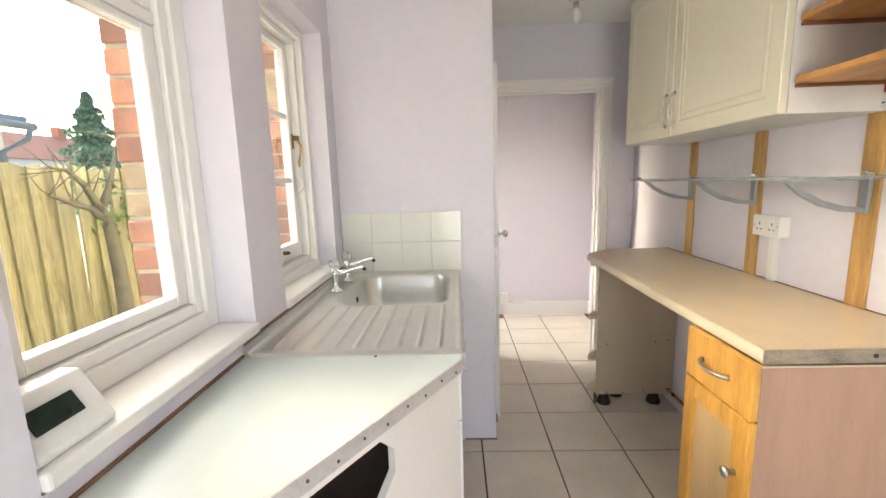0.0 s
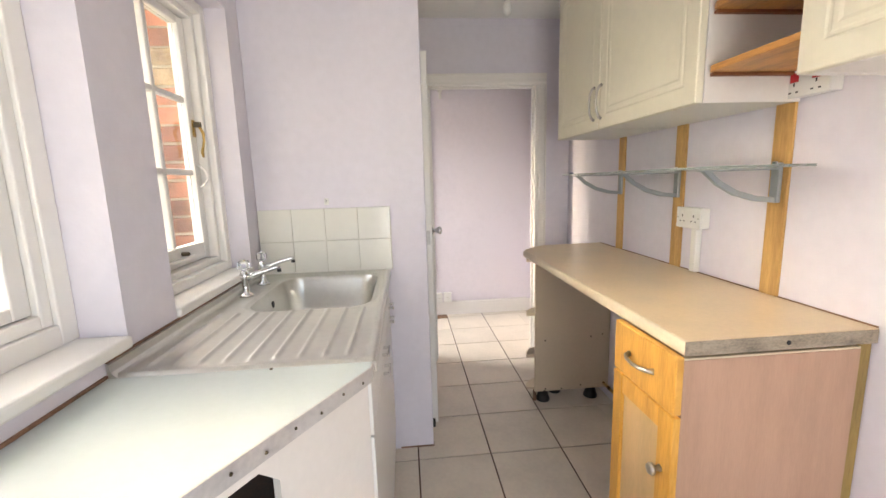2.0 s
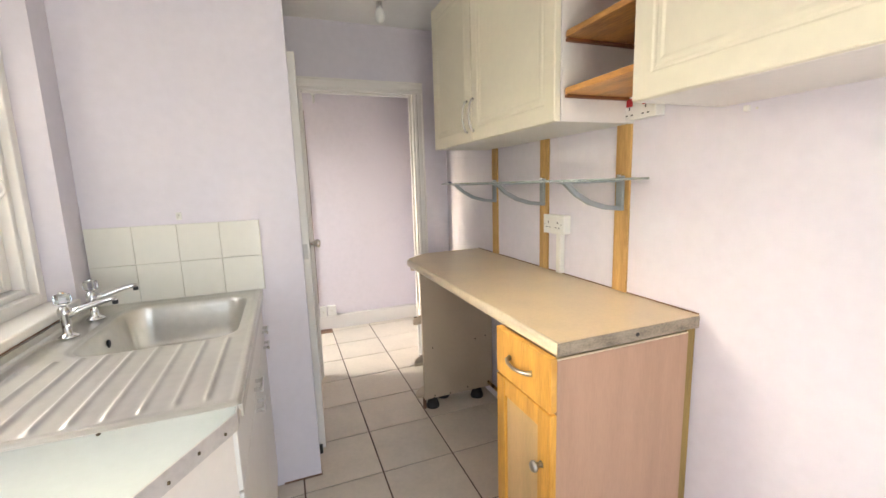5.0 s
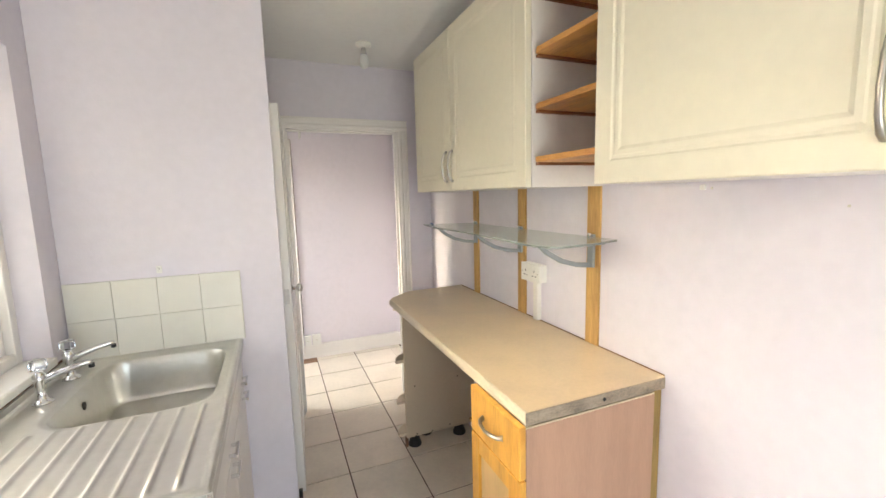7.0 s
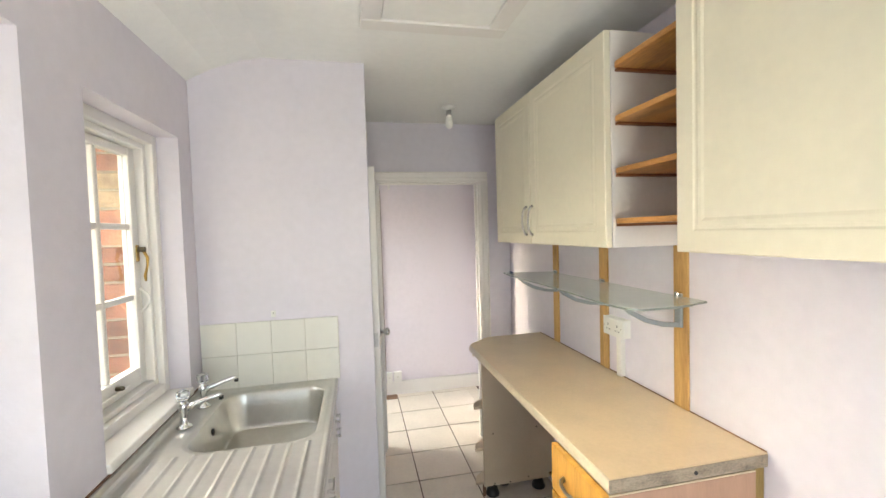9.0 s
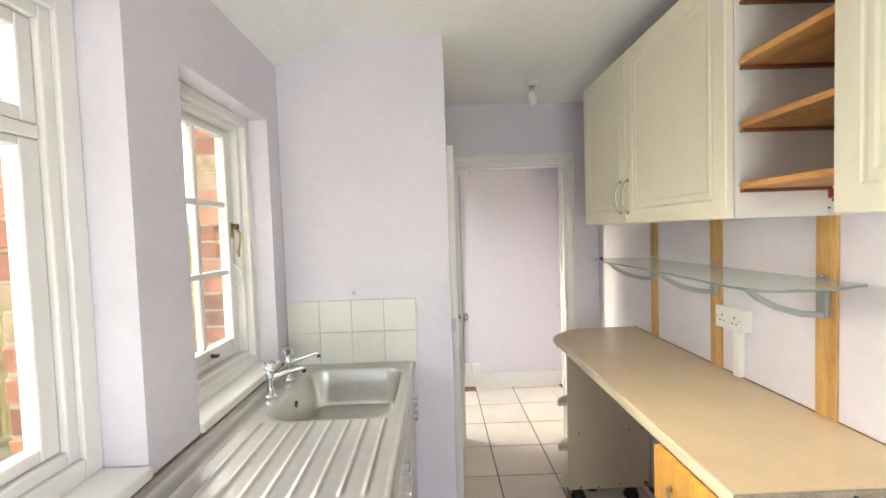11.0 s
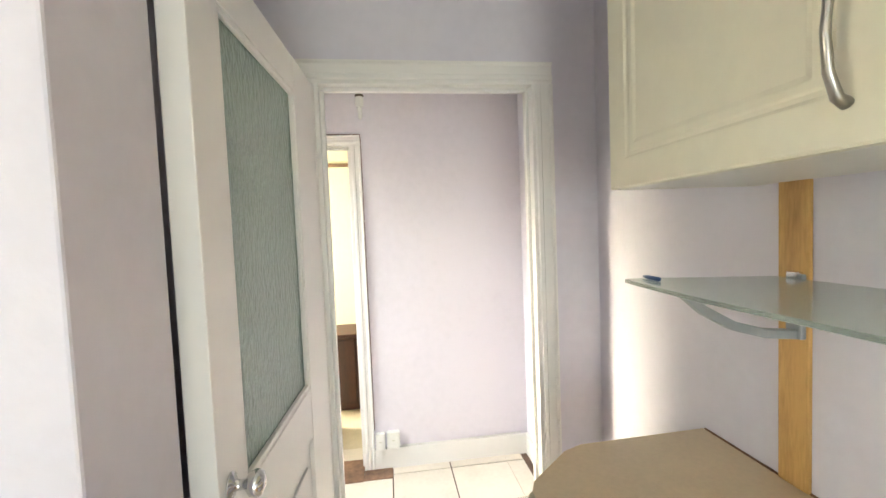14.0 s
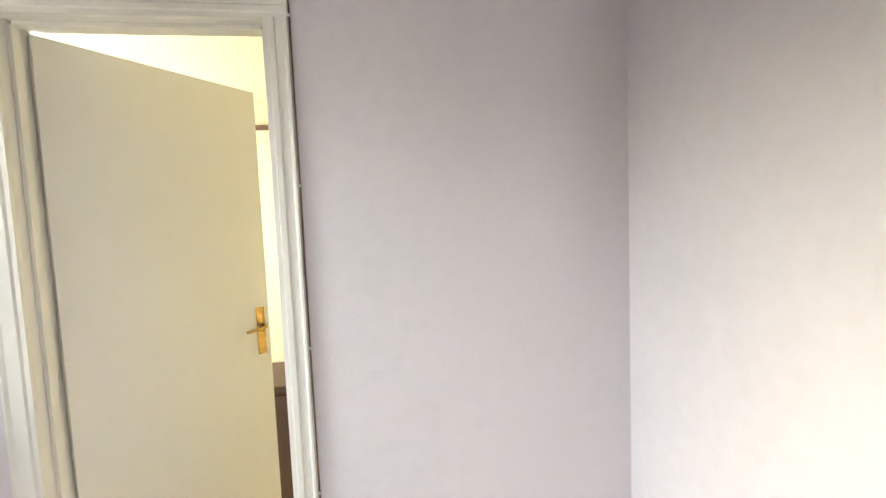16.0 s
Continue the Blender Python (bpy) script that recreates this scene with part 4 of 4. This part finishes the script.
socket_box("double_socket", 1.762, 1.908, 1.135, 1.221, "white double wall socket on a surface box")
socket_box("switched_spur", 1.302, 1.450, 1.570, 1.656, "white double socket with red switches", True)
tagged(part("cable_trunking", box(XR - 0.026, XR - 0.0005, 1.802, 1.834, ZW + 0.004, 1.1365, 0.003), PLASTIC, None, "white cable trunking below the double socket"), category="trunking")
for y, z in ((1.02, 1.545), (0.72, 1.50), (0.60, 1.50)):
    tagged(part("wall_plug", lathe([(0.003, 0), (0.003, -0.002), (0.002, -0.0025)], (XR - 0.0005, y, z), "x", 8), WALL_GROUT, None, "small grey plug set in the wall paint"), category="wall plug", group="wall plugs")
clip = part("pipe_clip", box(XR - 0.012, XR - 0.0005, 1.035, 1.05, 1.540, 1.556, 0.003), PLASTIC, None, "small white clip under the wall cabinet")
tagged(clip, category="clip")

# ---- glass shelf with its brackets ----
ZG = 1.372
gs = thing("glass_shelf", (1.15, 1.95, ZG - 0.1), "frosted green glass shelf with a wavy front on curved brackets", "shelf")
front = [(1.10, 2.53), (1.015, 2.556), (0.998, 2.55), (0.990, 2.47), (0.978, 2.33), (0.980, 2.1), (0.98, 1.9), (0.968, 1.7), (0.955, 1.5), (0.948, 1.40), (0.965, 1.31), (1.0, 1.285), (1.1, 1.285), (1.19, 1.298), (1.23, 1.32)]
outline = [(XR - 0.025, 2.475)] + [p for p in front] + [(XR - 0.025, 1.33)]
part("glass", prism(outline[::-1], ZG - 0.004, ZG + 0.004, 0.0012), SHELF_GLASS, gs)
for y in (2.436, 1.955, 1.466):
    plate = part("bracket_plate", box(XR - 0.024, XR - 0.0105, y - 0.016, y + 0.016, ZG - 0.115, ZG + 0.012, 0.003), ALU, gs, "grey aluminium bracket plate")
    pts = [(XR - 0.022, ZG - 0.115 + 0.0), (XR - 0.09, ZG - 0.108), (XR - 0.16, ZG - 0.088), (XR - 0.22, ZG - 0.055), (XR - 0.27, ZG - 0.012), (XR - 0.30, ZG - 0.006)]
    low = [(p[0], p[1]) for p in pts]
    up = [(p[0] + 0.006, p[1] + 0.017) for p in pts[:-2]] + [(pts[-2][0] + 0.02, ZG - 0.006)]
    part("bracket_arm", prism(low + up[::-1], y - 0.009, y + 0.009, 0.002, "y"), ALU, plate, "curved grey bracket arm")
    part("top_bar", box(XR - 0.27, XR - 0.022, y - 0.007, y + 0.007, ZG - 0.011, ZG - 0.005, 0.001), ALU, plate)
    part("glass_clip", box(XR - 0.030, XR - 0.011, y - 0.010, y + 0.010, ZG + 0.005, ZG + 0.017, 0.003), CHROME, plate)
pen = thing("pen_cap", (1.07, 2.52, ZG + 0.004), "small dark blue plastic pen cap on the glass shelf", "pen cap")
bm = lathe([(0.002, 0), (0.0045, 0.004), (0.0045, 0.045), (0.002, 0.062)], (0, 0, 0), "y", 10)
bmesh.ops.transform(bm, matrix=Matrix.Translation((1.034, 2.485, ZG + 0.0087)) @ Matrix.Rotation(radians(-4), 4, "Z"), verts=bm.verts)
part("cap", bm, BLUE, pen, "", True)

# ---- ceiling fittings ----
lp = thing("ceiling_lamp", (0.742, 2.79, 2.3), "bare white bulb in a ceiling holder", "lamp")
part("rose", lathe([(0.045, 0), (0.045, -0.012), (0.03, -0.022), (0.022, -0.026)], (0.742, 2.79, ZC - 0.001), "z", 20), PLASTIC, lp, "", True)
part("holder", lathe([(0.016, -0.026), (0.016, -0.05), (0.019, -0.052), (0.019, -0.06), (0.015, -0.062)], (0.742, 2.79, ZC), "z", 16), CHROME, lp, "metal bulb holder", True)
part("bulb", lathe([(0.014, -0.062), (0.020, -0.07), (0.026, -0.085), (0.027, -0.115), (0.022, -0.132), (0.010, -0.142), (0.002, -0.144)], (0.742, 2.79, ZC), "z", 18), PLASTIC, lp, "frosted white bulb, unlit", True)

px, py = 0.408, 3.65
pd = thing("pendant_lamp", (px, py, 2.0), "white pendant lamp holder with a slim bulb in the lobby", "lamp")
part("rose", lathe([(0.04, 0), (0.04, -0.014), (0.02, -0.024)], (px, py, ZC - 0.001), "z", 18), PLASTIC, pd, "", True)
part("flex", rod([(px, py, ZC - 0.02), (px, py, 2.14)], 0.003, 8), PLASTIC, pd)
part("holder", lathe([(0.005, 0.085), (0.013, 0.075), (0.016, 0.05), (0.018, 0.045), (0.018, 0.0), (0.012, -0.004)], (px, py, 2.06), "z", 16), PLASTIC, pd, "", True)
part("collar", lathe([(0.0185, 0), (0.0195, 0.002), (0.0195, 0.008), (0.0185, 0.01)], (px, py, 2.098), "z", 16), DARK_METAL, pd, "dark metal collar", True)
part("bulb", lathe([(0.008, 0.056), (0.010, 0.045), (0.009, 0.01), (0.003, 0.0)], (px, py, 2.0), "z", 12), PLASTIC, pd, "slim unlit bulb", True)

hat = thing("loft_hatch", (0.46, 1.45, ZC - 0.02), "white painted loft hatch with a moulded frame", "hatch")
hat["kind"] = "structure"
hx0, hx1, hy0, hy1 = 0.170, 0.742, 1.12, 1.808
for nm, b_ in (("frame_board", (hx0, hx1, hy1 - 0.075, hy1)), ("frame_board", (hx0, hx1, hy0, hy0 + 0.075)), ("frame_board", (hx0, hx0 + 0.075, hy0 + 0.0755, hy1 - 0.0755)), ("frame_board", (hx1 - 0.075, hx1, hy0 + 0.0755, hy1 - 0.0755))):
    part(nm, box(*b_, ZC - 0.020, ZC - 0.0005, 0.004), GLOSS, hat)
part("hatch_panel", box(hx0 + 0.078, hx1 - 0.078, hy0 + 0.078, hy1 - 0.078, ZC - 0.012, ZC - 0.0005, 0.002), WHITE_WALL, hat)

# ---- glazed door standing open by the nib ----
dl = thing("glazed_door", (0.2, 2.78, 0.008), "open white door with obscured glass and lower panels", "door")
LW, LH, T = 0.83, 1.985, 0.043
DOOR = Matrix.Translation((0.280, 3.215, 0.008)) @ Matrix.Rotation(radians(-3.3), 4, "Z")


def leaf_part(name, a0, a1, z0, z1, t0, t1, mat, parent, label="", bevel=0.002):
    """A piece of the leaf: along it from the hinge, and by depth from its visible face."""
    bm = box(-t1, -t0, -a1, -a0, z0, z1, bevel)
    bmesh.ops.transform(bm, matrix=DOOR, verts=bm.verts)
    return part(name, bm, mat, parent, label)


GA, GB, GL, GH = 0.262, 0.725, 1.045, 1.890       # the glass along the leaf and up
leaf_part("hinge_stile", 0.03, GA, 0, LH, 0, T, GLOSS, dl)
leaf_part("lock_stile", GB, LW, 0, LH, 0, T, GLOSS, dl)
leaf_part("top_rail", GA + 0.0002, GB - 0.0002, GH, LH, 0.001, T - 0.001, GLOSS, dl)
leaf_part("lock_rail", GA + 0.0002, GB - 0.0002, 0.90, GL, 0.001, T - 0.001, GLOSS, dl)
leaf_part("bottom_rail", GA + 0.0002, GB - 0.0002, 0, 0.22, 0.001, T - 0.001, GLOSS, dl)
leaf_part("lower_panel", GA + 0.001, GB - 0.001, 0.221, 0.899, 0.012, T - 0.012, GLOSS, dl)
leaf_part("raised_field", GA + 0.05, GB - 0.05, 0.28, 0.84, 0.006, 0.0119, GLOSS, dl, "", 0.004)
for a0, a1, z0, z1 in ((GA + 0.0003, GA + 0.013, GL + 0.001, GH - 0.001), (GB - 0.013, GB - 0.0003, GL + 0.001, GH - 0.001), (GA + 0.0135, GB - 0.0135, GL + 0.001, GL + 0.014), (GA + 0.0135, GB - 0.0135, GH - 0.014, GH - 0.001)):
    leaf_part("glazing_bead", a0, a1, z0, z1, 0.003, 0.014, GLOSS, dl)
gp = leaf_part("glass_pane", GA + 0.0005, GB - 0.0005, GL + 0.0005, GH - 0.0005, 0.0145, 0.0205, FROSTED, dl, "textured grey-green obscured glass", 0)
kx = DOOR @ Vector((0, -LW + 0.04, 1.09))
kn = part("knob", lathe([(0.022, 0), (0.022, 0.003), (0.009, 0.006), (0.008, 0.022), (0.018, 0.03), (0.022, 0.04), (0.018, 0.05), (0.006, 0.054)], kx, "x", 16), CHROME, dl, "bright metal door knob", True)
leaf_part("latch_plate", LW, LW + 0.002, 1.02, 1.095, 0.010, 0.033, METAL_TRIM, dl, "dull metal latch plate", 0)
for z in (0.25, 1.68):
    leaf_part("hinge", 0.018, 0.0298, z, z + 0.09, -0.004, 0.008, GLOSS, dl, "painted hinge", 0.002)
dk = part("door_stop_block", box(0.196, 0.214, 2.345, 2.362, 0.0, 0.05, 0.002), BLACK, None, "small black rubber door stop")
tagged(dk, category="door stop")

# ---- lobby and back room ----


def wall_plate(x0, x1, z0, z1, label):
    s = thing("wall_socket", ((x0 + x1) / 2, YF, z0), label, "socket", "sockets above the skirting")
    part("back_box", box(x0 + 0.002, x1 - 0.002, YF - 0.03, YF - 0.0005, z0 + 0.002, z1 - 0.002, 0.003), PLASTIC, s)
    p = part("face_plate", box(x0, x1, YF - 0.038, YF - 0.0305, z0, z1, 0.003), PLASTIC, s)
    part("slot", box((x0 + x1) / 2 - 0.008, (x0 + x1) / 2 + 0.008, YF - 0.0395, YF - 0.0382, (z0 + z1) / 2 - 0.004, (z0 + z1) / 2 + 0.004), WALL_GROUT, p)


wall_plate(0.374, 0.434, 0.137, 0.240, "tall white socket beside the door frame")
wall_plate(0.443, 0.525, 0.140, 0.243, "square white socket above the skirting")

d2 = thing("panel_door", (-0.34, YF + 0.1, 0.006), "flush white door ajar with brass furniture", "door")
ang = math.atan2(4.915 - 4.392, 0.093 + 0.332)
m2 = Matrix.Translation((-0.332, 4.392, 0.006)) @ Matrix.Rotation(ang, 4, "Z")


def d2_part(name, a0, a1, z0, z1, t0, t1, mat, parent, label="", bevel=0.002):
    bm = box(a0, a1, t0, t1, z0, z1, bevel)
    bmesh.ops.transform(bm, matrix=m2, verts=bm.verts)
    return part(name, bm, mat, parent, label)


d2_part("leaf", 0, 0.668, 0, 1.992, 0, 0.036, GLOSS, d2)
pl = d2_part("handle_plate", 0.608, 0.645, 0.916, 1.112, -0.004, -0.0005, BRASS, d2, "rounded brass handle plate", 0.001)
bm = rod([(0.627, -0.004, 1.036), (0.627, -0.04, 1.036), (0.613, -0.05, 1.036), (0.533, -0.05, 1.032)], 0.008, 10, None, [0.010, 0.008, 0.008, 0.006])
bmesh.ops.transform(bm, matrix=m2, verts=bm.verts)
part("lever", bm, BRASS, pl, "brass lever handle", True)
for z in (0.22, 1.790):
    bm = box(-0.3475, -0.324, YF + 0.095, YF + 0.117, z, z + 0.09, 0.002)
    part("hinge", bm, BRASS, d2, "brass butt hinge")

cx, cy = 0.370, YF - 0.004
cable2 = part("wall_cable", rod([(cx, cy, 0.25), (cx + 0.001, cy, 0.7), (cx, cy, 1.1), (cx + 0.001, cy, 1.55), (cx, cy, 2.05), (cx - 0.004, cy, 2.081), (cx - 0.03, cy, 2.083), (0.1, cy, 2.082), (-0.15, cy, 2.084), (-0.42, cy, 2.082)], 0.0022, 8), STAIN_WOOD, None, "thin brown cable clipped round the door frame", True)
tagged(cable2, category="cable")
for x, z in ((cx, 0.66), (cx, 1.096), (cx, 1.56), (cx, 2.02), (0.32, 2.082), (-0.08, 2.083)):
    tagged(part("cable_clip", box(x - 0.005, x + 0.005, YF - 0.010, YF - 0.0005, z - 0.004, z + 0.004, 0.001), PLASTIC, None, "white cable clip on the wall"), category="clip", group="cable clips")

sb = thing("sideboard", (0.3, 5.4, 0.004), "low narrow dark mahogany sideboard on the carpet", "sideboard")
part("body", box(-0.12, 0.95, 5.22, 5.58, 0.05, 0.625, 0.004), DARK_WOOD_AND_RECESS, sb)
part("top", box(-0.14, 0.97, 5.20, 5.60, 0.625, 0.65, 0.004), DARK_WOOD_AND_RECESS, sb, "worn lighter top")
part("base_rail", box(-0.11, 0.94, 5.225, 5.575, 0.004, 0.05, 0.002), DARK_WOOD_AND_RECESS, sb)
for x0, x1 in ((-0.105, 0.19), (0.2, 0.935)):
    part("door", box(x0, x1, 5.205, 5.219, 0.08, 0.60, 0.003), DARK_WOOD_AND_RECESS, sb)

# ---- pieces: bricks, wall tiles, floor tiles ----
rnd = random.Random(11)
shapes = []
for k in range(6):
    bm = box(-0.085, 0.085, -0.05, 0.05, -0.0325, 0.0325, 0.004, None, 1)
    for v in bm.verts:
        v.co += Vector((rnd.uniform(-1, 1), rnd.uniform(-1, 1), rnd.uniform(-1, 1))) * 0.0025
    me = bpy.data.meshes.new("brick")
    bm.to_mesh(me)
    bm.free()
    me.materials.append(STOCK_BRICK if k == 4 else BRICK)
    shapes.append(me)
for y in (W1[1] + 0.063, W2[1] + 0.075):
    z, k = ZS - 0.04, 0
    while z < 2.14:
        ob = new("brick", shapes[rnd.randrange(6)])
        place(ob, (XO + 0.082 + rnd.uniform(-0.003, 0.003), y, z), wall_outer)
        z += 0.0755
        k += 1

sp = thing("tile_splashback", (-0.27, YN, ZW), "two rows of glazed ivory wall tiles above the sink", "tiles")
part("grout_bed", box(-0.572, 0.026, YN - 0.004, YN - 0.0005, ZW + 0.001, 1.249), WALL_GROUT, sp)
bm = box(-0.0738, 0.0738, -0.003, 0.003, -0.0738, 0.0738, 0.0014)
me = bpy.data.meshes.new("tile")
bm.to_mesh(me)
bm.free()
me.materials.append(WALL_TILE)
for c in range(4):
    for r in range(2):
        ob = new("tile", me)
        place(ob, (-0.4985 + 0.1495 * c, YN - 0.006, ZW + 0.0015 + 0.0745 + 0.1495 * r), sp)

PX, PY, J = 0.362, 0.3575, 0.0075
bm = box(-PX / 2 + J / 2, PX / 2 - J / 2, -PY / 2 + J / 2, PY / 2 - J / 2, -0.004, 0.004, 0.0015)
me = bpy.data.meshes.new("floor_tile")
bm.to_mesh(me)
bm.free()
me.materials.append(FLOOR_TILE)
for i in range(-2, 3):
    for j in range(-9, 7):
        x0, y0 = 0.110 + PX * i, 2.080 + PY * j
        ob = new("floor_tile", me)
        place(ob, (x0 + PX / 2, y0 + PY / 2, 0.001 + rnd.uniform(-0.0006, 0.0006)), floor)

bm = box(-0.055, 0.052, -PY / 2 + J / 2, PY / 2 - J / 2, -0.004, 0.004, 0.0015)
me = bpy.data.meshes.new("cut_tile")
bm.to_mesh(me)
bm.free()
me.materials.append(FLOOR_TILE)
for j in range(-9, 7):
    ob = new("floor_tile", me)
    place(ob, (1.248, 2.080 + PY * (j + 0.5), 0.001), floor)
